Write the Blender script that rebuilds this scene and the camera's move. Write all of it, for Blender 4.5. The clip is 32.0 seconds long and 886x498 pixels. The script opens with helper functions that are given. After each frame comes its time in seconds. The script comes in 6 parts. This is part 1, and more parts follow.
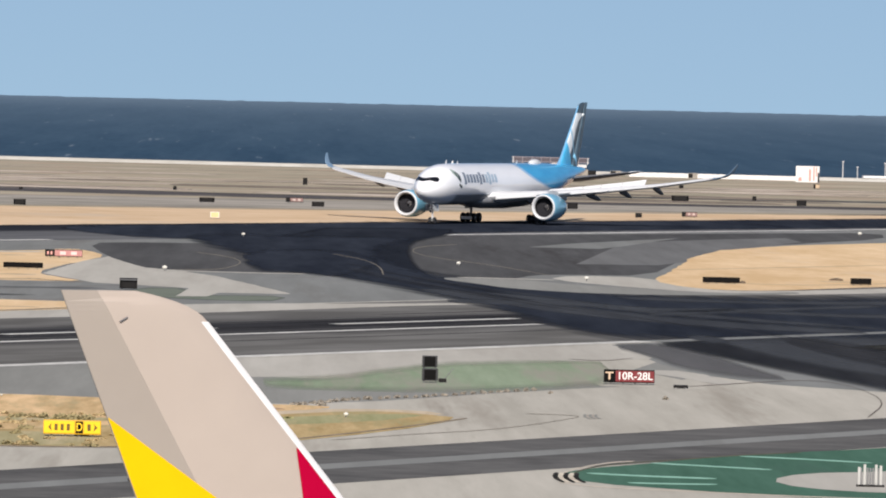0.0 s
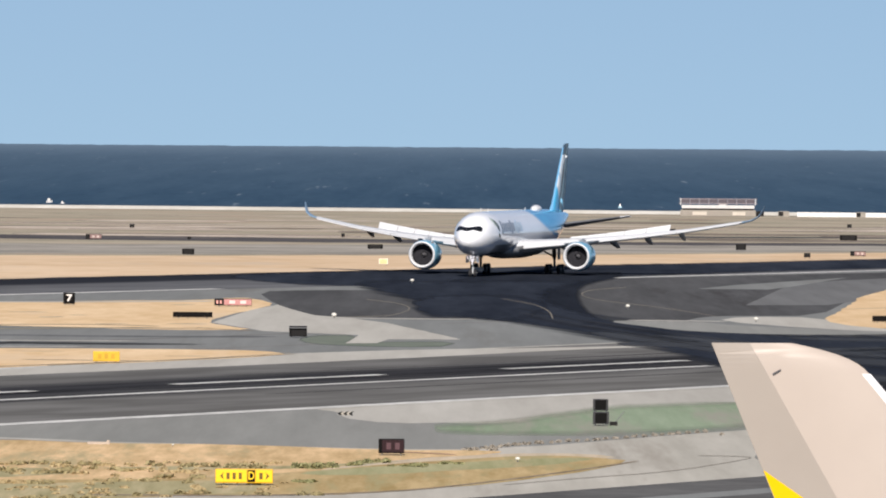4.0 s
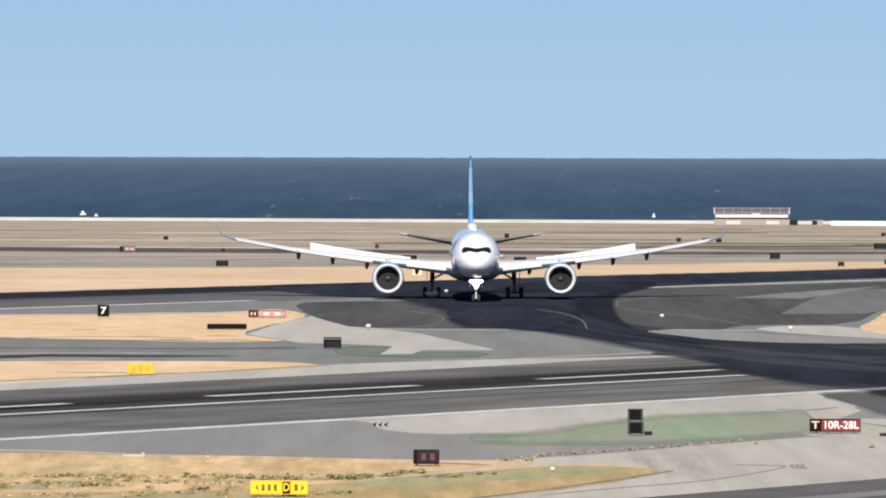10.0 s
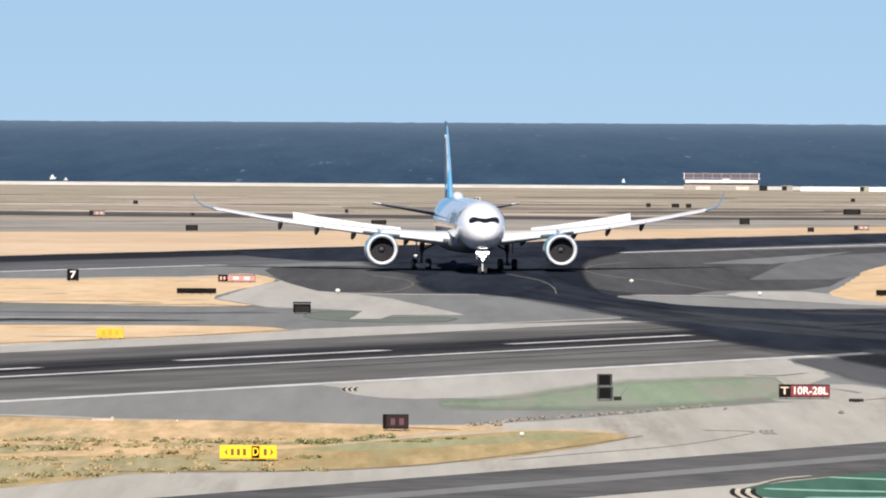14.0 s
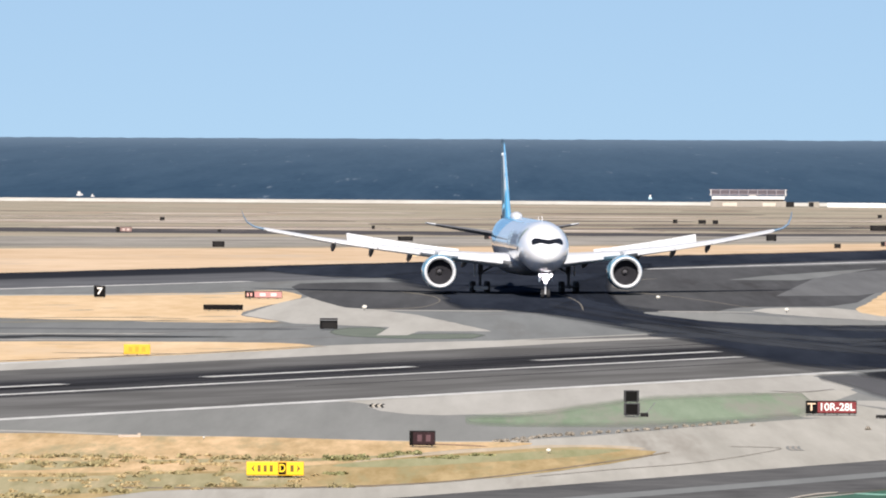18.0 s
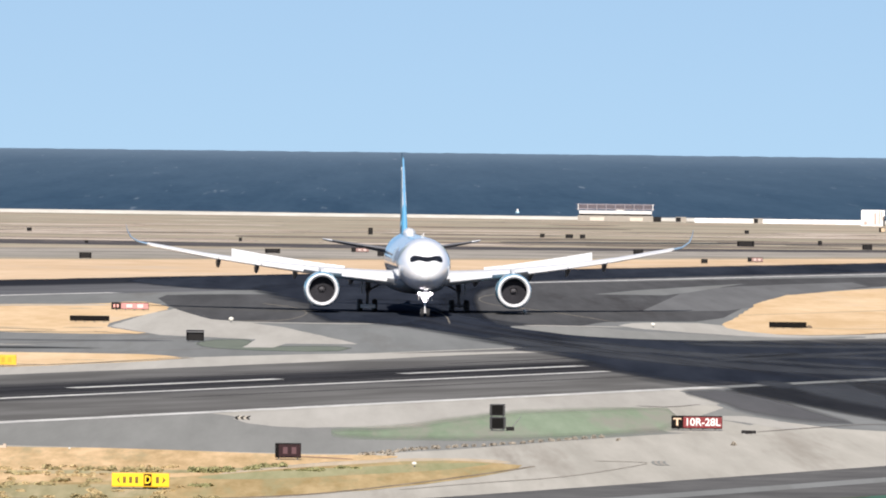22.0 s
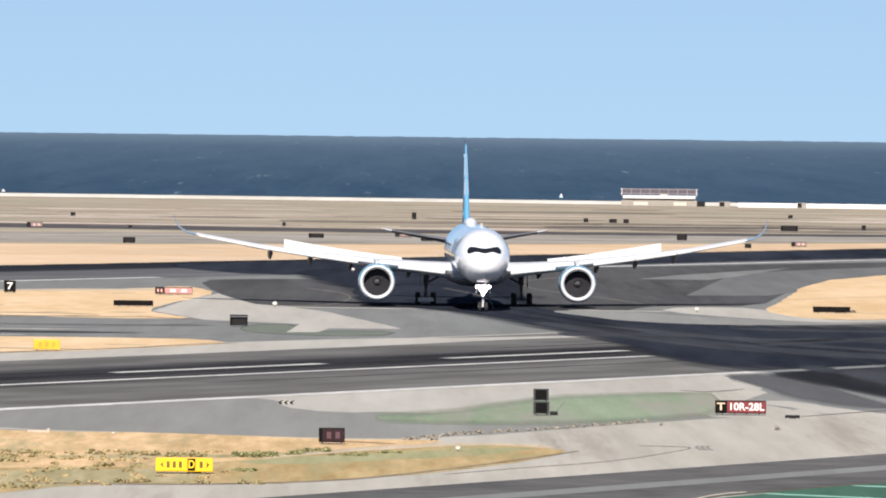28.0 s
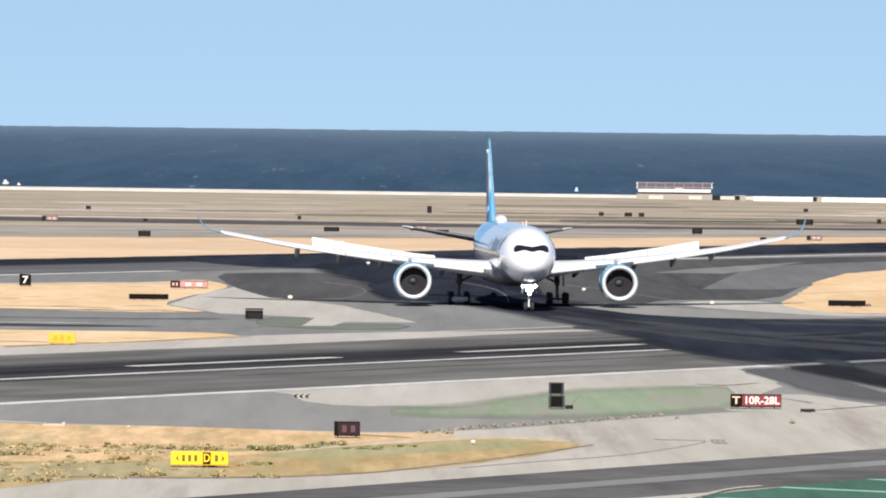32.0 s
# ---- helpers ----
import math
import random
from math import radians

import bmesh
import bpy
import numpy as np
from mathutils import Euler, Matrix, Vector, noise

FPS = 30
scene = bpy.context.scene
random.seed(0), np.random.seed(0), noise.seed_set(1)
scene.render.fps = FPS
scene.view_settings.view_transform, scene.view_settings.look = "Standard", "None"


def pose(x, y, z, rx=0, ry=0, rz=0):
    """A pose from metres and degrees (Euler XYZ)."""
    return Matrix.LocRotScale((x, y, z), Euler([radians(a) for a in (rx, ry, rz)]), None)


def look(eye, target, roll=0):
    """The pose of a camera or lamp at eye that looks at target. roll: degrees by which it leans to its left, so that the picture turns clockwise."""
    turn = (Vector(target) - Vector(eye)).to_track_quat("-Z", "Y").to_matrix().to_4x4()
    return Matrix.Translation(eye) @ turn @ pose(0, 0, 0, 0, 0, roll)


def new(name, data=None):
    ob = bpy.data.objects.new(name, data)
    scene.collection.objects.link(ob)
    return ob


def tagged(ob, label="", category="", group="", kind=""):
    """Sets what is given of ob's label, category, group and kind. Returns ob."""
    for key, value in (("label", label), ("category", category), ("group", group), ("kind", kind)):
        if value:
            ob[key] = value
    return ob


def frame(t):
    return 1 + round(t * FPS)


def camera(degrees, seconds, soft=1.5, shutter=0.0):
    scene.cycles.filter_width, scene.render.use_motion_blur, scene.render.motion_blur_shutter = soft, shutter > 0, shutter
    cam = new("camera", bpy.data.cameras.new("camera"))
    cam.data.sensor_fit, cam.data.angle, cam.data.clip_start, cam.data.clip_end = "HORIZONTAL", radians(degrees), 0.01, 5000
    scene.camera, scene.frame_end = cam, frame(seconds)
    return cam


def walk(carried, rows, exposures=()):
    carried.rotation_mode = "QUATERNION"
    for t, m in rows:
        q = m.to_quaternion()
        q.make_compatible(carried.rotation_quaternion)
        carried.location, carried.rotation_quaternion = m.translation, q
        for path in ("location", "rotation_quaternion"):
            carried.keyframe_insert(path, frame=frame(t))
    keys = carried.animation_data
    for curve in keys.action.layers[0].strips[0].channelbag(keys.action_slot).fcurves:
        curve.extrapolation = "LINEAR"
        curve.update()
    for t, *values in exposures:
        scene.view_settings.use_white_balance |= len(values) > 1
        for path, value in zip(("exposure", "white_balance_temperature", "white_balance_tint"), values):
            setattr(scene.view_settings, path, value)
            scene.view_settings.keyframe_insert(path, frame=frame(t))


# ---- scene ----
# The camera stands on a terrace 21.5 m above the apron and is turned by hand.
# z up, +y along the first line of sight, +x to its right.
EYE = (0.0, 0.0, 21.5)
cam = camera(5.984, 32.0, soft=1.95)
# seconds, turn to the right, tilt, lean
PATH = [
    (0, 1.194, -1.181, 1.37), (0.5, 1.017, -1.267, 1.38), (1, 0.852, -1.322, 1.40), (1.5, 0.692, -1.320, 1.29), (2, 0.543, -1.160, 1.18),
    (2.5, 0.403, -1.008, 1.01), (3, 0.282, -0.938, 0.83), (3.5, 0.171, -0.896, 0.57), (5.5, -0.092, -0.911, 0.33), (6, -0.099, -0.901, 0.23),
    (6.5, -0.055, -0.790, 0.23), (7, -0.030, -0.609, 0.09), (7.5, -0.111, -0.480, 0.07), (8, -0.288, -0.490, -0.04), (8.5, -0.395, -0.536, -0.07),
    (9, -0.385, -0.589, -0.12), (9.5, -0.299, -0.700, 0.01), (10, -0.180, -0.828, 0.15), (10.5, -0.092, -0.931, 0.25), (11, -0.039, -1.012, 0.24),
    (11.5, -0.028, -1.077, 0.24), (12, -0.028, -1.124, 0.26), (12.5, -0.015, -1.134, 0.22), (13, 0.000, -1.130, 0.27), (13.5, -0.004, -1.112, 0.27),
    (14, 0.026, -1.065, 0.28), (14.5, 0.139, -0.992, 0.35), (16.5, 0.306, -0.864, 0.50), (17, 0.283, -0.868, 0.45), (17.5, 0.146, -0.875, 0.37),
    (18, -0.155, -0.955, 0.26), (18.5, -0.454, -1.095, 0.26), (19, -0.466, -1.212, 0.37), (19.5, -0.215, -1.216, 0.38), (20, 0.101, -1.091, 0.38),
    (20.5, 0.366, -0.956, 0.48), (21, 0.564, -0.905, 0.59), (21.5, 0.700, -0.887, 0.58), (22, 0.743, -0.860, 0.67), (22.5, 0.707, -0.866, 0.68),
    (23, 0.644, -0.896, 0.81), (23.5, 0.604, -0.954, 0.81), (24, 0.565, -1.009, 0.80), (24.5, 0.501, -1.072, 0.69), (26.5, 0.366, -1.110, 0.78),
    (27, 0.412, -1.006, 0.79), (27.5, 0.452, -0.942, 0.73), (28, 0.449, -0.967, 0.66), (28.5, 0.429, -0.992, 0.62), (29, 0.409, -0.977, 0.58),
    (29.5, 0.378, -0.916, 0.65), (30, 0.362, -0.899, 0.67), (30.5, 0.386, -0.901, 0.72), (31, 0.393, -0.909, 0.74), (31.5, 0.370, -0.946, 0.69),
    (32, 0.346, -1.011, 0.66),
]

def aim(yaw, tilt, lean):
    a, b = radians(yaw), radians(tilt)
    return look(EYE, (EYE[0] + 1000 * math.sin(a), EYE[1] + 1000 * math.cos(a), EYE[2] + 1000 * math.tan(b)), lean)


walk(cam, [(t, aim(a, b, c)) for t, a, b, c in PATH],
     exposures=[(t, e, 6500, 13) for t, e in ((0, 0.26), (3, 0.32), (6, 0.39), (7, 0.43), (8, 0.41), (9, 0.41), (10, 0.46), (11, 0.52), (14, 0.55), (17, 0.60), (24, 0.63), (32, 0.63))])

# ---- light ----
SUN_AZ, SUN_EL = 182.5, 34.0   # degrees: clockwise from +y, and height
world = bpy.data.worlds.new("world")
scene.world = world
world.use_nodes = True
wn, wl = world.node_tree.nodes, world.node_tree.links
sky = wn.new("ShaderNodeTexSky")
sky.sky_type = "NISHITA"
sky.sun_disc = False
sky.sun_elevation, sky.sun_rotation = radians(SUN_EL), radians(SUN_AZ)
sky.air_density, sky.dust_density, sky.ozone_density = 1.0, 0.3, 2.6
# the haze layer hides the lowest degrees of the sky
wc, wm = wn.new("ShaderNodeTexCoord"), wn.new("ShaderNodeVectorMath")
wm.operation = "ADD"
wm.inputs[1].default_value = (0, 0, 0.14)
wl.new(wc.outputs["Generated"], wm.inputs[0])
wl.new(wm.outputs[0], sky.inputs["Vector"])
wl.new(sky.outputs[0], wn["Background"].inputs["Color"])
wn["Background"].inputs["Strength"].default_value = 0.0695
sun = new("sun", bpy.data.lights.new("sun", "SUN"))
sun.data.energy, sun.data.angle, sun.data.color = 5.0, radians(0.53), (1.0, 0.93, 0.83)
sun.matrix_world = look((300 * math.sin(radians(SUN_AZ)) * math.cos(radians(SUN_EL)), 300 * math.cos(radians(SUN_AZ)) * math.cos(radians(SUN_EL)), 300 * math.sin(radians(SUN_EL))), (0, 0, 0))


# ---- materials ----
def node_mat(name, rough=0.8, spec=0.3, metal=0.0):
    m = bpy.data.materials.new(name)
    m.use_nodes = True
    n, l = m.node_tree.nodes, m.node_tree.links
    b = n["Principled BSDF"]
    b.inputs["Roughness"].default_value = rough
    b.inputs["Specular IOR Level"].default_value = spec
    b.inputs["Metallic"].default_value = metal
    return m, n, l, b


def coords(n, l, scale=(1, 1, 1)):
    c, mp = n.new("ShaderNodeTexCoord"), n.new("ShaderNodeMapping")
    mp.inputs["Scale"].default_value = scale
    l.new(c.outputs["Object"], mp.inputs["Vector"])
    return mp.outputs[0]


def noise_at(n, l, vec, scale, detail=4.0, rough=0.55):
    t = n.new("ShaderNodeTexNoise")
    t.inputs["Scale"].default_value, t.inputs["Detail"].default_value, t.inputs["Roughness"].default_value = scale, detail, rough
    l.new(vec, t.inputs["Vector"])
    return t.outputs["Fac"]


def ramp(n, l, fac, stops):
    r = n.new("ShaderNodeValToRGB")
    e = r.color_ramp.elements
    while len(e) < len(stops):
        e.new(0.5)
    for k, (p, c) in zip(e, stops):
        k.position, k.color = p, (*c, 1) if len(c) == 3 else c
    l.new(fac, r.inputs["Fac"])
    return r.outputs["Color"]


def blend(n, l, kind, fac, a, b):
    m = n.new("ShaderNodeMix")
    m.data_type, m.blend_type = "RGBA", kind
    if isinstance(fac, float):
        m.inputs[0].default_value = fac
    else:
        l.new(fac, m.inputs[0])
    for k, v in ((6, a), (7, b)):
        if isinstance(v, tuple):
            m.inputs[k].default_value = (*v, 1)
        else:
            l.new(v, m.inputs[k])
    return m.outputs[2]


def math_node(n, l, op, a, b=0.0):
    m = n.new("ShaderNodeMath")
    m.operation = op
    for k, v in ((0, a), (1, b)):
        if isinstance(v, (int, float)):
            m.inputs[k].default_value = v
        else:
            l.new(v, m.inputs[k])
    return m.outputs[0]


def bump(n, l, b, fac, strength, dist):
    u = n.new("ShaderNodeBump")
    u.inputs["Strength"].default_value, u.inputs["Distance"].default_value = strength, dist
    l.new(fac, u.inputs["Height"])
    l.new(u.outputs[0], b.inputs["Normal"])


def ground_mat(name, dark, light, big=0.03, small=0.4, squeeze=(1, 1, 1), third=None, third_at=0.62, feather=False, rough=0.95, streak=False):
    """Two scales of mottling between two base colours, with an optional third in patches."""
    m, n, l, b = node_mat(name, rough, 0.0)
    v = coords(n, l, squeeze)
    a, c = noise_at(n, l, v, big, 6.0, 0.6), noise_at(n, l, v, small, 5.0, 0.65)
    mid = noise_at(n, l, v, big * 4.0, 5.0, 0.7)
    mix = math_node(n, l, "ADD", math_node(n, l, "MULTIPLY", a, 0.4), math_node(n, l, "ADD", math_node(n, l, "MULTIPLY", mid, 0.35), math_node(n, l, "MULTIPLY", c, 0.25)))
    col = ramp(n, l, mix, [(0.40, dark), (0.60, light)])
    if third:
        p = noise_at(n, l, v, big * 2.3, 5.0, 0.7)
        col = blend(n, l, "MIX", ramp(n, l, p, [(third_at - 0.06, (0, 0, 0)), (third_at + 0.08, (1, 1, 1))]), col, third)
    l.new(col, b.inputs["Base Color"])
    bump(n, l, b, c, 0.25, 0.03)
    if feather:
        at, tr, ms = n.new("ShaderNodeAttribute"), n.new("ShaderNodeBsdfTransparent"), n.new("ShaderNodeMixShader")
        at.attribute_name = "cover"
        f = noise_at(n, l, v, big * 1.6, 6.0, 0.65)
        s = math_node(n, l, "ADD", at.outputs["Fac"], math_node(n, l, "MULTIPLY", math_node(n, l, "SUBTRACT", f, 0.5), 0.15 if streak else 0.6))
        if streak:
            # tyre tracks follow the bend of the exit
            turn, sh, sk = n.new("ShaderNodeMapping"), n.new("ShaderNodeMapping"), n.new("ShaderNodeTexCoord")
            turn.inputs["Rotation"].default_value = (0, 0, radians(-10.6))
            sh.inputs["Scale"].default_value = (0.45, 0.006, 1.0)
            l.new(sk.outputs["Object"], turn.inputs["Vector"])
            l.new(turn.outputs[0], sh.inputs["Vector"])
            f2 = noise_at(n, l, sh.outputs[0], 1.0, 5.0, 0.6)
            s = math_node(n, l, "ADD", s, math_node(n, l, "MULTIPLY", math_node(n, l, "SUBTRACT", f2, 0.56), 0.95))
        s = math_node(n, l, "MULTIPLY", ramp(n, l, s, [(0.25, (0, 0, 0)), (0.8, (1, 1, 1))]), feather)
        l.new(s, ms.inputs[0])
        l.new(tr.outputs[0], ms.inputs[1])
        l.new(b.outputs[0], ms.inputs[2])
        l.new(ms.outputs[0], n["Material Output"].inputs["Surface"])
    return m


def plain_mat(name, col, rough=0.5, spec=0.4, metal=0.0, wear=0.12, scale=1.5, coat=0.0):
    m, n, l, b = node_mat(name, rough, spec, metal)
    v = coords(n, l)
    f = noise_at(n, l, v, scale, 5.0, 0.6)
    lo = tuple(c * (1 - wear) for c in col)
    l.new(ramp(n, l, f, [(0.35, lo), (0.62, col)]), b.inputs["Base Color"])
    g = noise_at(n, l, v, scale * 9, 3.0)
    l.new(math_node(n, l, "ADD", math_node(n, l, "MULTIPLY", g, 0.12), rough - 0.06), b.inputs["Roughness"])
    b.inputs["Coat Weight"].default_value = coat
    return m


def glow_mat(name, col, strength):
    m, n, l, b = node_mat(name, 0.3)
    b.inputs["Base Color"].default_value = (*col, 1)
    b.inputs["Emission Color"].default_value = (*col, 1)
    b.inputs["Emission Strength"].default_value = strength
    return m


M_DRY = ground_mat("dry_grass", (0.233, 0.213, 0.163), (0.415, 0.373, 0.292), 0.03, 0.3, squeeze=(0.45, 1.1, 1), third=(0.37, 0.277, 0.214), third_at=0.57)
M_SAND = ground_mat("straw_grass", (0.571, 0.403, 0.231), (0.722, 0.546, 0.353), 0.03, 0.5, squeeze=(1, 0.22, 1), third=(0.622, 0.479, 0.328), third_at=0.60)
M_FARSAND = ground_mat("pale_straw_grass", (0.525, 0.380, 0.243), (0.655, 0.502, 0.350), 0.02, 0.3, squeeze=(0.6, 0.4, 1), third=(0.521, 0.42, 0.319), third_at=0.60)
M_SCRUB = ground_mat("scrub_grass", (0.42, 0.30, 0.155), (0.70, 0.50, 0.295), 0.12, 1.2, squeeze=(1, 0.10, 1), third=(0.39, 0.325, 0.19), third_at=0.57)
M_LOBE = ground_mat("green_brown_grass", (0.319, 0.235, 0.109), (0.487, 0.37, 0.202), 0.16, 1.4, squeeze=(1, 0.10, 1), third=(0.336, 0.294, 0.16), third_at=0.56)
M_CONC = ground_mat("pale_concrete", (0.37, 0.357, 0.323), (0.454, 0.441, 0.403), 0.05, 0.5, squeeze=(1, 0.05, 1))
M_CONC2 = ground_mat("beige_concrete", (0.357, 0.343, 0.302), (0.475, 0.456, 0.407), 0.05, 0.5, squeeze=(1, 0.05, 1), third=(0.302, 0.281, 0.244))
M_GREY = ground_mat("grey_asphalt", (0.173, 0.181, 0.179), (0.221, 0.231, 0.228), 0.03, 0.4, squeeze=(1, 0.05, 1), third=(0.161, 0.161, 0.154))
M_GREYN = ground_mat("smooth_grey_asphalt", (0.214, 0.218, 0.207), (0.265, 0.269, 0.255), 0.05, 0.5, squeeze=(1, 0.05, 1), third=(0.206, 0.21, 0.2))
M_FILLET = ground_mat("worn_grey_asphalt", (0.128, 0.131, 0.134), (0.168, 0.173, 0.176), 0.04, 0.4, squeeze=(1, 0.05, 1))
M_MID = ground_mat("patched_asphalt", (0.109, 0.105, 0.101), (0.185, 0.176, 0.168), 0.012, 0.25)
M_BROWN = ground_mat("brown_asphalt", (0.0655, 0.0672, 0.0706), (0.0983, 0.101, 0.105), 0.04, 0.4, squeeze=(1, 0.05, 1), third=(0.0588, 0.058, 0.0605))
M_GREENP = ground_mat("green_paint", (0.0521, 0.116, 0.0857), (0.0773, 0.16, 0.122), 0.08, 0.6, squeeze=(1, 0.06, 1), third=(0.063, 0.122, 0.0966))
M_GREENPL = ground_mat("worn_mint_paint", (0.218, 0.42, 0.336), (0.302, 0.521, 0.428), 0.3, 0.9)
M_GREENG = ground_mat("faded_green_ground", (0.205, 0.27, 0.18), (0.295, 0.36, 0.26), 0.08, 0.6, squeeze=(1, 0.05, 1), third=(0.302, 0.302, 0.252), third_at=0.54, feather=0.92)
M_GREENF = ground_mat("grey_green_ground", (0.143, 0.168, 0.139), (0.193, 0.218, 0.185), 0.05, 0.5, feather=0.9)
M_RUBBER = ground_mat("tyre_rubber", (0.0176, 0.0218, 0.0319), (0.037, 0.0445, 0.0605), 0.03, 0.3, squeeze=(1, 0.08, 1), feather=0.95, streak=True)
M_RUBBER2 = ground_mat("thin_tyre_rubber", (0.0235, 0.026, 0.0319), (0.0521, 0.0554, 0.063), 0.03, 0.3, squeeze=(1, 0.08, 1), feather=0.72)
M_RUBBERD = ground_mat("dense_tyre_rubber", (0.0143, 0.0176, 0.0252), (0.0286, 0.0336, 0.0454), 0.03, 0.3, squeeze=(1, 0.08, 1), feather=0.94)
M_RUBBERTHIN = ground_mat("faint_tyre_rubber", (0.0487, 0.0546, 0.0655), (0.0739, 0.0815, 0.0941), 0.03, 0.3, squeeze=(1, 0.08, 1), feather=0.8)
M_FILM = ground_mat("grey_tyre_film", (0.105, 0.107, 0.113), (0.139, 0.141, 0.148), 0.03, 0.3, squeeze=(1, 0.08, 1), feather=0.85)
M_WHITEP = ground_mat("runway_white_paint", (0.42, 0.42, 0.403), (0.655, 0.655, 0.63), 0.1, 0.8)
M_YELP = ground_mat("cream_paint", (0.487, 0.437, 0.353), (0.605, 0.554, 0.462), 0.1, 0.8)
M_FAINT = ground_mat("faint_guide_paint", (0.16, 0.147, 0.126), (0.244, 0.223, 0.189), 0.1, 0.8)
M_SHORE = ground_mat("shore_wall", (0.504, 0.479, 0.42), (0.672, 0.647, 0.588), 0.03, 0.2)


def runway_mat(name, base_lo, base_hi, bands):
    """Asphalt with rubber laid down along the wheel tracks; bands: (across, darkness) stops."""
    m, n, l, b = node_mat(name, 0.9, 0.0)
    c = n.new("ShaderNodeTexCoord")
    s = n.new("ShaderNodeSeparateXYZ")
    l.new(c.outputs["Object"], s.inputs[0])
    v = coords(n, l, (0.04, 1.0, 1.0))
    f1, f2 = noise_at(n, l, v, 0.25, 6.0, 0.65), noise_at(n, l, coords(n, l, (0.15, 0.5, 1.0)), 0.3, 4.0, 0.5)
    base = ramp(n, l, f2, [(0.38, base_lo), (0.62, base_hi)])
    across = math_node(n, l, "ADD", s.outputs["Y"], math_node(n, l, "MULTIPLY", math_node(n, l, "SUBTRACT", f1, 0.5), 4.0))
    k = math_node(n, l, "ADD", math_node(n, l, "DIVIDE", across, 80.0), 0.5)
    dark = ramp(n, l, k, [(o / 80.0 + 0.5, (d, d, d)) for o, d in bands])
    col = blend(n, l, "MIX", dark, base, (0.0185, 0.021, 0.028))
    l.new(col, b.inputs["Base Color"])
    bump(n, l, b, f2, 0.06, 0.03)
    return m


# ---- helpers for the ground: the runways run 29 degrees off the first line of sight ----
TH = radians(29.0)
U, N = Vector((math.sin(TH), math.cos(TH))), Vector((-math.cos(TH), math.sin(TH)))


def sheet(name, pts, z, material, label="", rounds=2, feather=0.0, jag=0.0):
    """A flat patch of ground; corners are rounded, and a feathered rim fades out."""
    z *= 0.2   # a few millimetres between coats
    p = [Vector((float(x), float(y))) for x, y in pts]
    for _ in range(rounds):
        q = []
        for a, b in zip(p, p[1:] + p[:1]):
            q += [a.lerp(b, 0.25), a.lerp(b, 0.75)]
        p = q
    if jag:
        q = []
        for a, b in zip(p, p[1:] + p[:1]):
            k = max(1, min(14, int((b - a).length / 5)))
            q += [a.lerp(b, i / k) for i in range(k)]
        p = [v + Vector((noise.noise((v.x * 0.9, v.y * 0.15, 1)) * jag * 0.1, noise.noise((v.x * 0.7, v.y * 0.12, 7)) * jag)) for v in q]
    n = len(p)
    me = bpy.data.meshes.new(name)
    if feather:
        # a grid over the patch; "cover" runs from 0 at the rim to 1 inside, the depth counting a twentieth
        poly = np.array([(v.x * 20, v.y) for v in p])
        lo, hi = poly.min(0), poly.max(0)
        lo, hi = np.maximum(lo, (-2600, 300)), np.minimum(hi, (2800, 1800))
        nx, ny = 110, 70
        gx, gy = np.meshgrid(np.linspace(lo[0], hi[0], nx), np.linspace(lo[1], hi[1], ny))
        q = np.stack([gx.ravel(), gy.ravel()], 1)
        dist, inside = np.full(len(q), 1e9), np.zeros(len(q), bool)
        for a, b in zip(poly, np.roll(poly, -1, 0)):
            e = b - a
            k = np.clip(((q - a) @ e) / max(e @ e, 1e-9), 0, 1)
            dist = np.minimum(dist, np.linalg.norm(q - a - k[:, None] * e, axis=1))
            if a[1] != b[1]:
                inside ^= ((a[1] > q[:, 1]) != (b[1] > q[:, 1])) & (q[:, 0] < e[0] * (q[:, 1] - a[1]) / e[1] + a[0])
        cover = np.where(inside, np.clip(dist / feather * 0.5 + 0.5, 0, 1), np.clip(0.5 - dist / feather * 0.5, 0, 1))
        faces = [(i, i + 1, i + nx + 1, i + nx) for r in range(ny - 1) for i in range(r * nx, r * nx + nx - 1) if max(cover[i], cover[i + 1], cover[i + nx], cover[i + nx + 1]) > 0]
        me.from_pydata([(x / 20, y, z) for x, y in q], [], faces)
        at = me.attributes.new("cover", "FLOAT", "POINT")
        at.data.foreach_set("value", cover.astype(np.float32))
    else:
        me.from_pydata([(v.x, v.y, z) for v in p], [], [tuple(range(n))])
    me.materials.append(material)
    me.update()
    for f in me.polygons:
        if f.normal.z < 0:
            f.flip()
    return tagged(new(name, me), label, kind="structure")


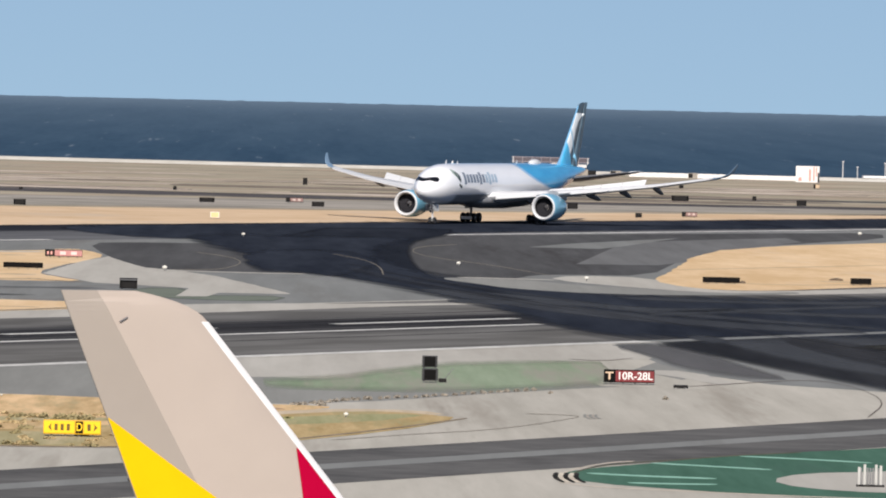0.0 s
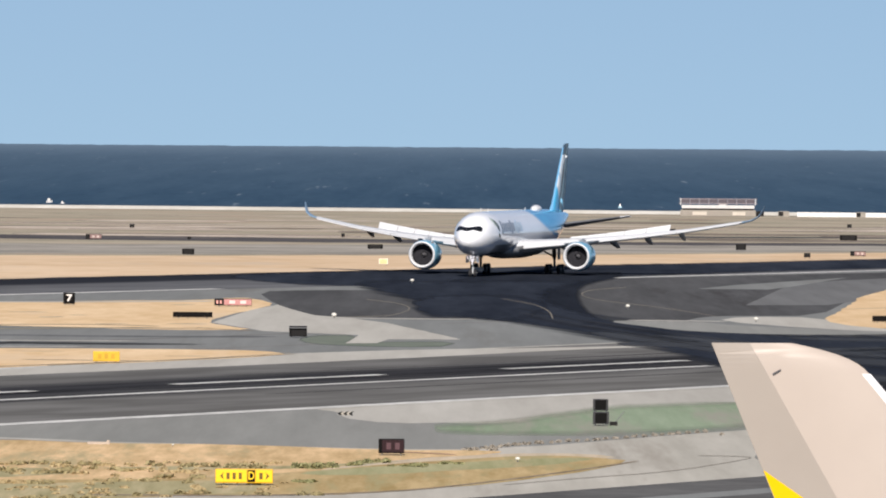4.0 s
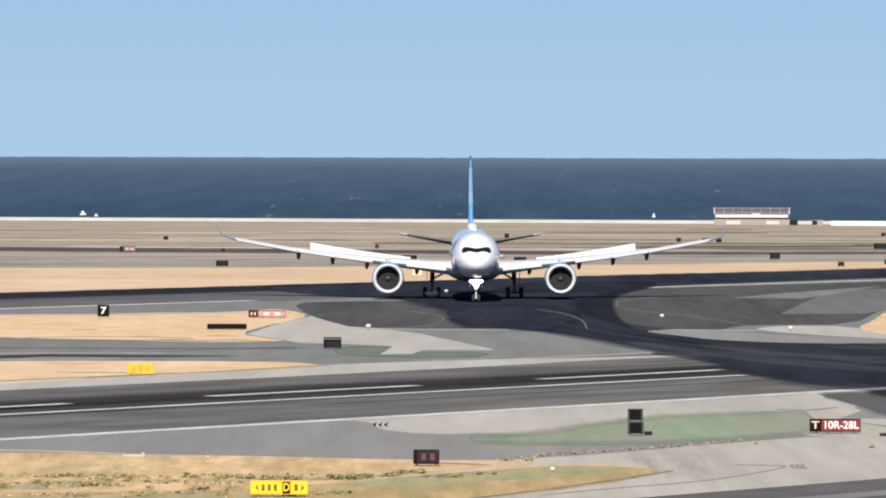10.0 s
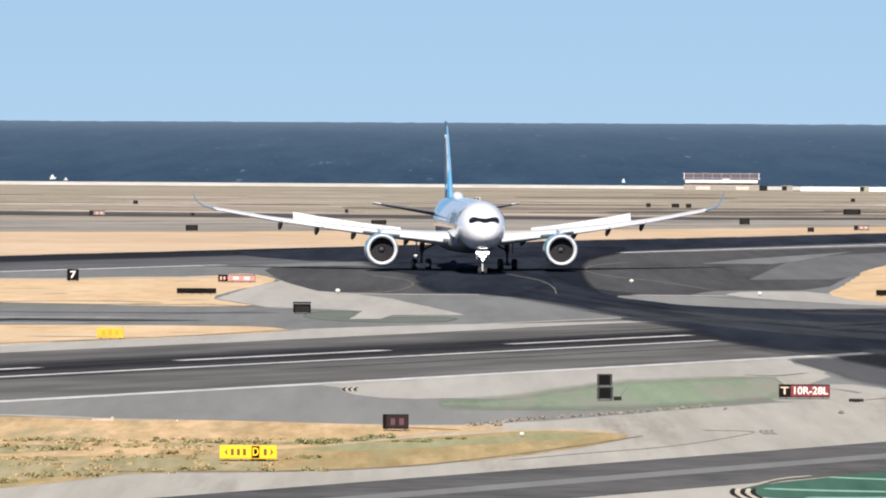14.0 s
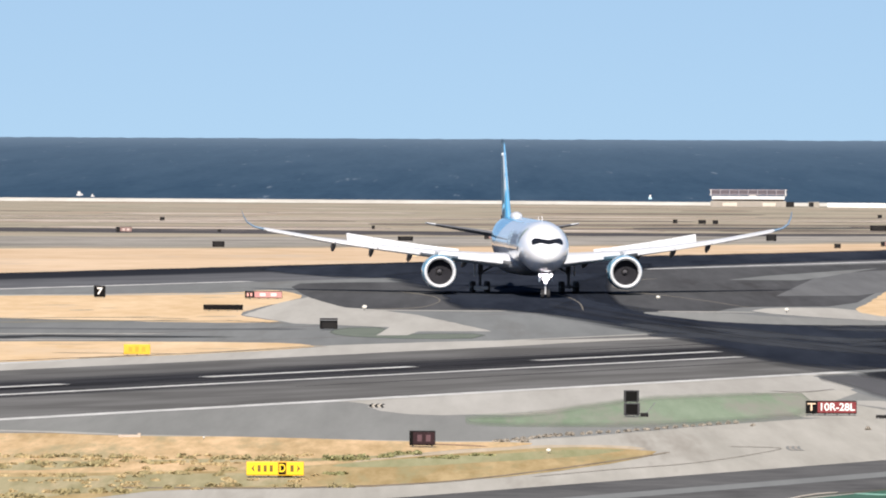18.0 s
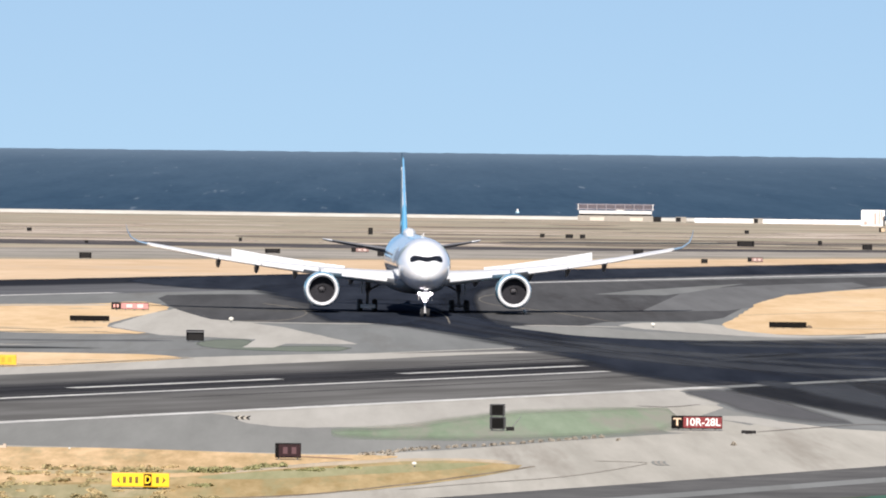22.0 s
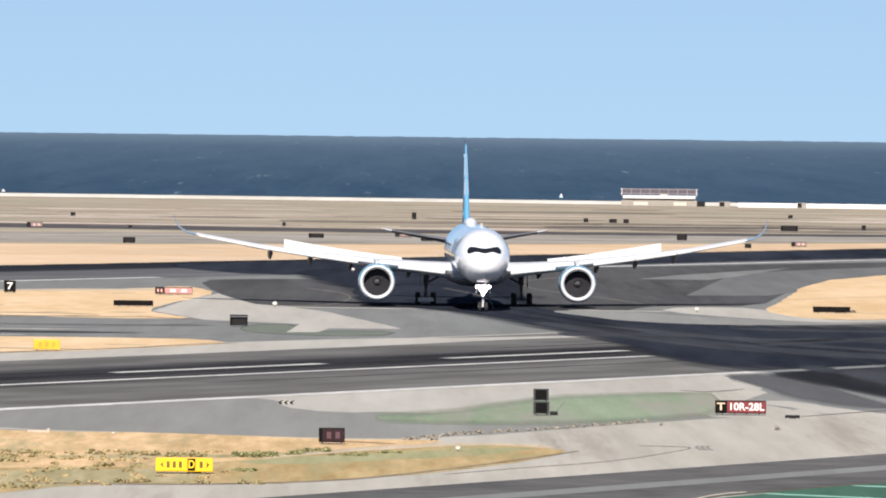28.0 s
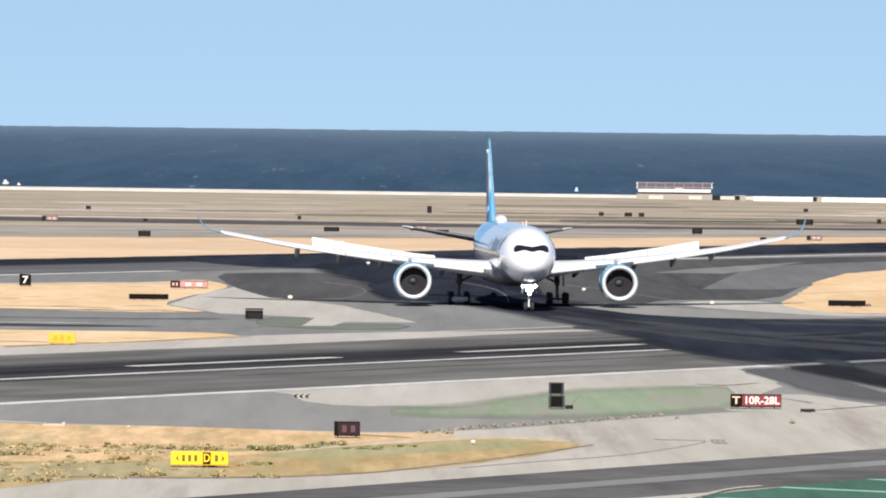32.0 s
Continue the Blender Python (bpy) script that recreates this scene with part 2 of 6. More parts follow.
def ribbons(name, lines, z, material, label=""):
    """Thin painted or worn lines on the ground, each (points, half width across the depth), joined in one sheet."""
    v, f = [], []
    for line, half in lines:
        q = [Vector(p) for p in line]
        for _ in range(2):
            q = [q[0]] + [w for a, b in zip(q, q[1:]) for w in (a.lerp(b, 0.25), a.lerp(b, 0.75))] + [q[-1]]
        for i, (a, b) in enumerate(zip(q, q[1:])):
            d = Vector(((b.x - a.x) * 20, b.y - a.y)).normalized()
            h0, h1 = (half * min(1.0, 0.25 + 0.35 * min(j, len(q) - 1 - j)) for j in (i, i + 1))
            o, k = Vector((-d.y / 16, d.x)), len(v)
            v += [(a.x - o.x * h0, a.y - o.y * h0, z), (b.x - o.x * h1, b.y - o.y * h1, z), (b.x + o.x * h1, b.y + o.y * h1, z), (a.x + o.x * h0, a.y + o.y * h0, z)]
            f.append((k, k + 1, k + 2, k + 3))
    me = bpy.data.meshes.new(name)
    me.from_pydata(v, [], f)
    me.materials.append(material)
    me.update()
    for p in me.polygons:
        if p.normal.z < 0:
            p.flip()
    return tagged(new(name, me), label, kind="structure")


def strip(name, o0, o1, s0, s1, z, material, label=""):
    """A straight band parallel to the runways, between two distances across (o) and two along (s)."""
    mid = (o0 + o1) / 2
    z *= 0.2
    h = (o1 - o0) / 2
    c, turn = N * mid, pose(0, 0, 0, 0, 0, 90 - 29.0)
    v = [Vector(q) for q in ((s0, -h, 0), (s1, -h, 0), (s1, h, 0), (s0, h, 0))]
    own_axis = material.name.startswith("runway_asphalt")
    me = bpy.data.meshes.new(name)
    me.from_pydata(v if own_axis else [turn @ q + Vector((c.x, c.y, z)) for q in v], [], [(0, 1, 2, 3)])
    me.materials.append(material)
    ob = new(name, me)
    if own_axis:
        ob.matrix_world = pose(c.x, c.y, z, 0, 0, 90 - 29.0)
    return tagged(ob, label, kind="structure")


# ---- the large structure ----
def build_ground():
    me = bpy.data.meshes.new("ground")
    shore = [(-900, 2096), (-300, 1974), (0, 1912), (300, 1851), (900, 1728)]
    me.from_pydata([(-900, -250, 0), (900, -250, 0)] + [(x, y, 0) for x, y in reversed(shore)], [], [tuple(range(7))])
    me.materials.append(M_DRY)
    tagged(new("ground", me), "dry tan airfield grass reaching to the bay shore", kind="structure")
    # the bay; its far edge is the horizon seen from the terrace
    v, f = [], []
    rows, cols = 40, 420
    for i in range(rows + 1):
        k = i / rows
        for j in range(cols + 1):
            x0 = -450 + 900 * j / cols
            y0 = 1912 - 0.205 * x0 + 3
            y = y0 + (4900 - y0) * k
            x = x0 * (1 + 0.9 * k)
            swell = noise.noise((x * 0.06, y * 0.004, 3.0)) * 0.12 + noise.noise((x * 0.35, y * 0.01, 9.0)) * 0.45
            v.append((x, y, -2.0 + 5.45 * k + swell * k))
    for i in range(rows):
        for j in range(cols):
            a = i * (cols + 1) + j
            f.append((a, a + 1, a + cols + 2, a + cols + 1))
    me = bpy.data.meshes.new("water")
    me.from_pydata(v, [], f)
    m, n, l, b = node_mat("bay_water", 0.75, 0.12)
    vec = coords(n, l, (0.25, 0.010, 1.0))
    a, c = noise_at(n, l, vec, 0.25, 6.0, 0.6), noise_at(n, l, vec, 1.6, 4.0, 0.6)
    col = ramp(n, l, math_node(n, l, "ADD", math_node(n, l, "MULTIPLY", a, 0.6), math_node(n, l, "MULTIPLY", c, 0.4)), [(0.36, (0.020, 0.049, 0.086)), (0.66, (0.042, 0.080, 0.124))])
    # haze and sky sheen put into the colour: darker near the shore, paler far out
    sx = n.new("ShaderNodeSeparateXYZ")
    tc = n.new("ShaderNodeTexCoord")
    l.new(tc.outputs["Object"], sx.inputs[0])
    far_haze = ramp(n, l, math_node(n, l, "DIVIDE", math_node(n, l, "SUBTRACT", sx.outputs["Y"], 2400.0), 2600.0), [(0.0, (0, 0, 0)), (0.6, (0.35, 0.35, 0.35)), (1.0, (1, 1, 1))])
    col = blend(n, l, "MIX", far_haze, col, (0.117, 0.170, 0.226))
    caps = noise_at(n, l, coords(n, l, (0.22, 0.006, 1.0)), 1.0, 4.0, 0.6)
    col = blend(n, l, "MIX", ramp(n, l, caps, [(0.66, (0, 0, 0)), (0.74, (0.6, 0.6, 0.6))]), col, (0.25, 0.30, 0.35))
    l.new(col, b.inputs["Base Color"])
    bump(n, l, b, c, 0.3, 0.4)
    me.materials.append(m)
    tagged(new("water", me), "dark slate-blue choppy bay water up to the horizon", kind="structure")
    # low sea wall along the shore
    bm = bmesh.new()
    for i in range(30):
        xa, xb = -600 + 40 * i, -600 + 40 * (i + 1)
        q = [bm.verts.new((x, 1912 - 0.205 * x + dy, z)) for x in (xa, xb) for dy, z in ((-14, 0.0), (-10, 0.55), (0, 0.6), (2.5, -2.2))]
        for k in range(3):
            bm.faces.new((q[k], q[k + 4], q[k + 5], q[k + 1]))
    me = bpy.data.meshes.new("sea_wall")
    bm.to_mesh(me)
    me.materials.append(M_SHORE)
    tagged(new("sea_wall", me), "long pale concrete sea wall along the shore", "wall", kind="structure")

    # near apron and taxiway, the two runways, the ground between them
    strip("pavement_near", 60, 311, -700, 1500, 0.02, M_CONC2, "pale beige-grey concrete taxiway pavement")
    strip("runway_near", 310, 377, -700, 1500, 0.04, runway_mat("runway_asphalt_near", (0.118, 0.117, 0.113), (0.175, 0.174, 0.169), [(-26, 0.05), (-13, 0.10), (-9.5, 0.54), (-2, 0.78), (1.5, 0.86), (6.5, 0.76), (11, 0.2), (24, 0.05)]), "dark asphalt runway with rubber streaks along its centre")
    strip("pavement_between", 377, 529, -700, 1500, 0.03, M_GREY, "grey asphalt pavement between the two runways")
    strip("runway_far", 527, 590, -700, 1600, 0.05, runway_mat("runway_asphalt_far", (0.105, 0.109, 0.118), (0.147, 0.151, 0.16), [(-24, 0.03), (-8, 0.10), (-3, 0.35), (2, 0.93), (17, 0.97), (22, 0.78), (31, 0.6)]), "dark asphalt runway blackened by tyre rubber")
    # lines painted along the runways
    strip("edge_line", 308.0, 310.1, -700, 622, 0.114, M_WHITEP, "white painted runway edge line")
    strip("edge_line", 307.4, 310.0, 622, 1500, 0.114, M_GREY, "runway edge line greyed by tyre rubber")
    strip("paint_line", 335.0, 336.3, -700, 655, 0.06, M_WHITEP, "thin worn white painted line along the runway")
    strip("edge_line", 376.0, 377.2, -700, 610, 0.06, M_WHITEP, "white painted runway edge line")
    strip("edge_line", 375.8, 377.0, 610, 760, 0.06, M_CONC, "worn runway edge line")
    for k in range(-9, 3):
        s0 = 579.2 + k * 55.0
        strip("centre_line_stripe", 344.0, 345.4, s0, s0 + 33.6, 0.07, M_WHITEP, "white painted runway centre line stripe")
    strip("edge_line", 528.2, 530.6, -700, 900, 0.08, M_WHITEP, "white painted edge line of the far runway")
    strip("edge_line", 528.2, 530.6, 955, 1600, 0.08, M_WHITEP, "white painted edge line of the far runway")
    # taxiway beyond the far runway
    sheet("taxiway_far", [(-400, 1350), (-67, 1283), (20, 1330), (110, 1420), (400, 1640), (400, 1690), (60, 1440), (-30, 1400), (-73, 1395), (-400, 1420)], 0.05, ground_mat("worn_taxiway", (0.252, 0.239, 0.21), (0.37, 0.344, 0.307), 0.03, 0.3, squeeze=(0.5, 0.6, 1), third=(0.21, 0.197, 0.176), third_at=0.56), "worn grey taxiway asphalt among dry grass", jag=4)
    sheet("taxiway_far", [(-400, 1490), (-90, 1452), (-60, 1440), (-34, 1436), (-10, 1425), (60, 1430), (400, 1560), (400, 1590), (60, 1456), (-10, 1470), (-35, 1486), (-60, 1490), (-90, 1502), (-400, 1540)], 0.07, ground_mat("broken_asphalt", (0.062, 0.060, 0.064), (0.104, 0.099, 0.102), 0.03, 0.3, squeeze=(0.5, 0.8, 1), third=(0.215, 0.19, 0.17), third_at=0.63), "dark asphalt taxiway strip among dry grass", jag=4)
    sheet("grass_field", [(-400, 1200), (-67, 1270), (20, 1318), (110, 1400), (400, 1600), (400, 1300), (100, 1300), (42, 1262), (-10, 1175), (-58, 1092), (-400, 500)], 0.06, M_FARSAND, "straw-coloured dry grass beside the far runway", jag=4)
    sheet("taxiway_far", [(30, 1515), (70, 1525), (130, 1540), (400, 1600), (400, 1640), (130, 1560), (70, 1545), (30, 1532)], 0.08, M_BROWN, "dark worn asphalt strip", jag=4)
    rnd = random.Random(3)
    worn = ground_mat("bare_earth", (0.168, 0.147, 0.126), (0.277, 0.235, 0.197), 0.03, 0.2, squeeze=(1, 0.3, 1), feather=0.95)
    pale = ground_mat("pale_track", (0.454, 0.386, 0.319), (0.588, 0.512, 0.437), 0.03, 0.2, squeeze=(1, 0.3, 1), feather=0.95)
    for k in range(44):
        x, y = rnd.uniform(-110, 120), rnd.uniform(1480, 1890)
        w, h = rnd.uniform(8, 40), rnd.uniform(7, 22)
        sheet("worn_ground" if k % 2 else "pale_ground", [(x - w, y + w * 0.2), (x - w * 0.3, y + h * 0.8), (x + w * 0.6, y + h - w * 0.1), (x + w, y - w * 0.2), (x + w * 0.3, y - h * 0.6), (x - w * 0.6, y - h + w * 0.1)], 0.02 + 0.004 * k, worn if k % 2 else pale, "streak of bare earth in the dry grass" if k % 2 else "pale dusty streak in the dry grass", 2, feather=h * 0.8)
    for y, h, mt in ((1880, 7, worn), (1640, 9, pale)):
        sheet("field_track", [(-160, y + 30), (0, y + 4), (160, y - 26), (160, y - 26 - h), (0, y - h), (-160, y + 30 - h)], 0.21, mt, "long faint track across the dry grass", 0, feather=h * 0.7)
    # islands of straw grass and pale pavement between the runways
    sheet("grass_island", [(-300, 560), (-66, 961), (-50, 961), (-38, 973), (-27, 978), (-23.5, 997), (-21.5, 994), (-18, 962), (-20.4, 931), (-23.4, 892), (-23.1, 868), (-17.1, 844), (-27, 842), (-45, 859), (-60, 866), (-300, 500)], 0.055, M_SAND, "straw-coloured dry grass island beside the runway", 1, jag=4)
    sheet("grass_island", [(-300, 420), (-53, 765), (-40.5, 776), (-30, 774), (-22.4, 774), (-15.6, 771), (-12.8, 761), (-16.7, 749), (-23.7, 736), (-37.2, 713), (-48, 695), (-300, 330)], 0.055, M_SAND, "straw-coloured dry grass strip beside the runway", 1, jag=3)
    sheet("pavement_shoulder", [(-300, 300), (-47, 690), (-37, 716), (-24, 741), (-12, 766), (0, 781), (10, 788), (22, 801), (22, 798), (10, 778), (4, 764), (-18.5, 722), (-36, 691), (-46, 669), (-300, 260)], 0.05, M_CONC, "pale concrete runway shoulder", 1, jag=1)
    sheet("pavement_pale", [(-23, 875), (-20.4, 931), (-17.8, 959), (-9.8, 902), (-4.9, 878), (0.9, 830), (2.5, 815), (-4.5, 814), (-5.5, 800), (-8.4, 799), (-7.4, 830), (-12.5, 836), (-17, 841)], 0.065, M_CONC, "pale grey concrete patch of pavement", 0, jag=1.5)
    sheet("green_patch", [(-12.6, 825), (-7.4, 830), (-8.4, 799), (-4.5, 806), (2.5, 807), (0, 785), (-9.7, 791), (-13.1, 804)], 0.06, M_GREENF, "grey-green weathered ground", 1, feather=6)
    sheet("pavement_dark", [(-21.7, 1030), (-15.6, 1040), (-1.7, 1046), (10, 1030), (14, 960), (10, 897), (4.0, 900.3), (-4.8, 900.2), (-12.3, 904), (-14.9, 927), (-18.2, 962)], 0.07, M_BROWN, "dark brown asphalt of the exit fillet", 1)
    sheet("pavement_dark", [(10, 1000), (11, 1060), (20, 1126), (40.7, 1155), (57.5, 1183), (74.8, 1208), (89, 1226), (86, 1177), (70, 1128), (54.5, 1062), (48.6, 1000), (41.9, 925), (32.6, 922), (29, 917), (25.8, 893), (18, 900), (8, 960)], 0.07, M_BROWN, "dark brown asphalt of the exit fillet", 1)
    sheet("pavement_pale", [(35.7, 975), (46.2, 1101), (53.3, 1127), (61.6, 1148), (71.6, 1168), (72, 1140), (56, 1062), (49.6, 1000), (45.3, 979)], 0.075, M_FILLET, "grey asphalt patch beside the grass", 0)
    sheet("pavement_pale", [(33, 1066), (38.5, 1092), (55.8, 1149), (45.4, 1083), (41.8, 1065)], 0.08, M_GREY, "pale sliver of asphalt on the exit", 0)
    sheet("grass_island", [(41, 904), (44.4, 937), (54.3, 1060), (68, 1115), (85, 1150), (300, 1540), (300, 1300), (90, 942), (66, 901), (57.8, 884), (51, 869), (44.2, 872)], 0.085, M_SAND, "straw-coloured dry grass mound between the runways", 1, jag=3)
    sheet("pavement_pale", [(29.6, 898), (33.2, 919), (41.8, 917), (44.2, 872), (50.9, 867), (65.5, 893), (89.5, 937), (300, 1290), (300, 1260), (87, 910), (63.6, 872), (49.7, 852), (39.4, 867)], 0.07, M_CONC, "pale concrete edge strip round the grass", 1)
    # tyre rubber on the exit that crosses the near runway
    sheet("tyre_marks", [(-14, 1110), (6.5, 1105), (22, 1120), (12.6, 1035), (14.6, 948), (19.2, 902), (28.2, 864), (36, 849), (46, 845), (62, 853), (130, 940), (110, 770), (53, 705), (44.4, 700), (34.4, 692), (26.7, 705), (21.6, 780), (14.7, 834), (6.8, 896), (-1.4, 970)], 0.10, M_RUBBER, "broad black tyre rubber band on the runway exit", 2, feather=24)
    sheet("tyre_marks", [(30.6, 694), (47.2, 715), (60, 730), (60, 640), (52, 590), (46, 575), (43.9, 594), (40.7, 619), (35.7, 658)], 0.105, M_RUBBERTHIN, "thin grey tyre rubber on the taxiway", 1, feather=12)
    sheet("tyre_marks", [(31.5, 697), (37.0, 701), (39.6, 667), (43.2, 636), (49, 612), (58, 570), (50, 560), (44.5, 597), (41.2, 618), (38.2, 637), (35.4, 659)], 0.112, M_RUBBER2, "dark tyre rubber band on the taxiway", 1, feather=14)
    sheet("tyre_marks", [(42.5, 708), (47.5, 713), (52, 660), (60, 610), (54, 600), (48.5, 632), (45, 665)], 0.116, M_RUBBER2, "dark tyre rubber band on the taxiway", 1, feather=14)
    sheet("tyre_marks", [(-30, 1130), (-17, 1158), (1.3, 1192), (17.6, 1226), (43.3, 1262), (68, 1306), (140, 1430), (300, 1720), (300, 1620), (140, 1350), (64, 1222), (40.7, 1178), (16.3, 1126), (4.8, 1090), (-6, 1062), (-20, 1075)], 0.09, M_RUBBER, "black tyre rubber along the far runway", 1, feather=8)
    sheet("tyre_marks", [(-41.7, 797), (-33.6, 795), (-22, 791), (-20, 788), (-33.2, 786), (-41.2, 788), (-300, 400), (-300, 410)], 0.09, M_RUBBER2, "thin dark tyre streak on the pavement", 1, feather=2)
    for pts in ([(18, 850), (24, 815), (33, 775), (45, 748), (52, 742), (52, 725), (40, 735), (28, 765), (19, 815), (14.5, 845)], [(22, 842), (30, 812), (42, 772), (54, 748), (55, 740), (41, 758), (29, 798), (21, 832)], [(34, 836), (52, 828), (80, 862), (120, 920), (120, 908), (82, 848), (52, 816), (36, 822)], [(40, 800), (58, 786), (84, 812), (84, 800), (58, 774), (42, 786)]):
        sheet("tyre_marks", pts, 0.118, M_RUBBERTHIN, "lighter swath worn through the tyre rubber", 1, feather=7)
    for pts in ([(17.5, 812), (23.0, 812), (27.5, 815), (31.5, 807), (32.6, 793.3), (29.7, 797), (25.3, 796), (21.0, 794), (17.2, 797)], [(35.0, 775.8), (41.1, 793.7), (51.1, 810.3), (60, 826), (59, 814), (50.3, 798.3), (40.3, 778.4), (35.1, 766.8)], [(32.9, 801.2), (37.4, 793.8), (44.3, 803.0), (43.8, 795.1), (37.4, 782.5), (33.8, 784.4)], [(34.8, 707.3), (37.1, 716.1), (38.7, 701.6), (37.1, 689.1)]):
        sheet("tyre_marks", pts, 0.1195, M_RUBBERTHIN, "lighter swath worn through the tyre rubber", 1, feather=6)
    sheet("tyre_marks", [(27.6, 682), (32.1, 689.8), (35.0, 662), (36.7, 632), (38.2, 611), (36, 612), (33.4, 622), (31, 635), (30.2, 656.0)], 0.107, M_FILM, "thin grey tyre film on the taxiway", 1, feather=12)
    sheet("pavement_pale", [(18.9, 896.7), (27.8, 894.4), (30.8, 879.3), (39.1, 867.7), (44.5, 859.3), (49.1, 859.6), (54.8, 869.4), (54.2, 860.1), (43.8, 845.8), (35.2, 843.4), (29.7, 847.0), (24.4, 857.4), (21.9, 872.0), (18.7, 886.8)], 0.121, M_GREYN, "smooth grey asphalt strip below the pale concrete edge", 1)
    sheet("tyre_marks", [(2, 1156), (1.5, 935), (4.5, 908), (7.7, 889), (12.8, 871), (18, 872), (16.7, 950), (17.4, 1041), (19.6, 1095), (24.8, 1136), (26, 1186)], 0.098, M_RUBBERD, "dense black tyre rubber on the exit", 1, feather=14)
    sheet("tyre_marks", [(-3, 1010), (-1.8, 905), (4, 900), (8, 886), (14, 960), (9, 1030)], 0.101, M_RUBBER, "black tyre rubber beside the exit", 1, feather=18)
    sheet("pavement_pale", [(44.7, 690), (52.6, 700), (70, 735), (66, 690), (50.9, 681)], 0.105, M_GREY, "grey patch of pavement beside the taxiway", 1)
    sheet("pavement_dark", [(28.0, 683), (31.4, 691), (60, 742), (100, 700), (100, 640), (58, 585), (45, 590), (36, 602), (32, 618), (30, 640)], 0.035, M_GREY, "grey asphalt of the taxiway crossing", 0)

    M_LANE = ground_mat("lane_asphalt", (0.0823, 0.0832, 0.0848), (0.139, 0.139, 0.138), 0.03, 0.3, third=(0.0697, 0.0697, 0.0714))
    # near side of the near runway
    sheet("pavement_grey", [(-300, 155), (-41.6, 561.4), (-32.8, 576.4), (-18.3, 604.4), (-9.2, 620.5), (-6.9, 614), (-5.3, 599), (3.1, 592), (23.9, 595), (26.5, 620), (31, 652), (33, 640), (29.5, 598), (19.3, 581), (4.3, 547), (-3.4, 546), (-14.1, 552), (-29.2, 558), (-38.2, 553), (-300, 120)], 0.03, M_GREYN, "smooth grey asphalt beside the near runway", 1)
    sheet("pavement_island", [(-7, 608), (-6.9, 614), (-5.9, 621), (-4, 627), (0, 634), (13.9, 658), (27.6, 683.5), (28.3, 680), (30.0, 653.5), (29.6, 650.5), (24.4, 643), (13.2, 626), (3.9, 597), (-1.7, 592), (-4, 594), (-6, 600)], 0.05, M_CONC, "pale concrete traffic island beside the runway", 0)
    sheet("green_patch", [(-1, 583), (3.1, 593), (7.2, 605), (13.3, 629), (24.3, 644), (25.8, 637), (24.6, 597), (19.4, 583), (12.2, 577), (4.4, 569)], 0.06, M_GREENG, "faded pale green painted ground", 1, feather=13)
    sheet("pavement_pale", [(28.3, 625.5), (30.6, 625.6), (32.3, 618.5), (33.6, 602), (32.6, 598), (31.2, 604), (30.0, 612), (28.2, 618.5)], 0.07, M_CONC, "pale curved concrete edge of the taxiway", 0)
    sheet("grass_near", [(-300, 110), (-38, 552), (-29, 557), (-21.5, 552), (-12.6, 551), (-3.4, 545), (4.3, 545), (4.2, 540), (-1.5, 531), (-8.2, 510), (-9.6, 480), (-34, 489), (-300, 60)], 0.05, M_SCRUB, "dry tan grass with darker scrub tufts", 1, jag=2)
    sheet("grass_near", [(-34, 495), (-15.8, 497), (-8.9, 508), (-0.8, 527), (6.4, 538), (9.9, 536), (12.8, 530), (7.4, 507), (0.6, 489), (-7.1, 478), (-15.4, 478), (-23.8, 456), (-30.5, 443), (-300, 20), (-300, 60)], 0.06, M_LOBE, "greenish brown dry grass lobe", 1, jag=1.5)
    strip("tyre_marks", 222, 229.5, -700, 1200, 0.05, M_LANE, "dark tyre track band along the taxiway")
    strip("tyre_marks", 211, 219, -700, 1200, 0.05, M_LANE, "dark tyre track band along the taxiway")
    strip("pavement_lane", 218.5, 222.5, -700, 1200, 0.045, M_GREY, "lighter grey lane between tyre tracks")
    sheet("green_island", [(15.9, 457), (17.6, 465), (22.8, 476), (27.2, 487), (36.7, 500), (120, 640), (110, 500), (45, 440), (32.3, 436), (27.6, 439), (22, 444), (17.6, 449)], 0.06, M_GREENP, "dark green painted taxiway island", 1)
    sheet("pavement_island", [(27.4, 457), (29.8, 466), (34.7, 470), (110, 560), (100, 500), (39.8, 447), (32.8, 445), (28.6, 449)], 0.07, M_CONC, "pale concrete pad inside the green island", 1)
    ribbons("paint_stripe", [([(17.7, 460.2), (20.4, 458.3), (24.6, 457.1)], 0.9), ([(21.8, 474.1), (25.1, 471.7), (28.3, 469.2)], 0.8), ([(27.4, 485.3), (30.9, 483.5), (34.7, 480.5)], 0.8), ([(19.5, 450.3), (21.6, 450), (24.3, 450.7)], 0.7)], 0.0165, M_GREENPL, "pale mint worn stripes on the green paint")
    ribbons("island_rim", [([(16.4, 452.5), (17.2, 462.6), (19.4, 471.6), (23.5, 478.6), (27.1, 486), (31.4, 492)], 0.6)], 0.0164, ground_mat("dark_green_dirt", (0.0756, 0.0798, 0.0588), (0.126, 0.126, 0.0966), 0.2, 0.8), "dark dirt along the rim of the green paint")
    ribbons("island_rim", [([(15.8, 449), (17.4, 445), (21.9, 442.6), (27.6, 439.8), (32.5, 438.6)], 0.5), ([(15.9, 455), (16.8, 463), (19.2, 473), (21, 476)], 0.5)], 0.0162, ground_mat("cream_rim", (0.47, 0.42, 0.353), (0.554, 0.504, 0.428), 0.2, 0.8), "cream worn rim of the green paint")
    M_RUBBERP = ground_mat("black_mark_paint", (0.0168, 0.0168, 0.0168), (0.042, 0.042, 0.042), 0.1, 0.8)
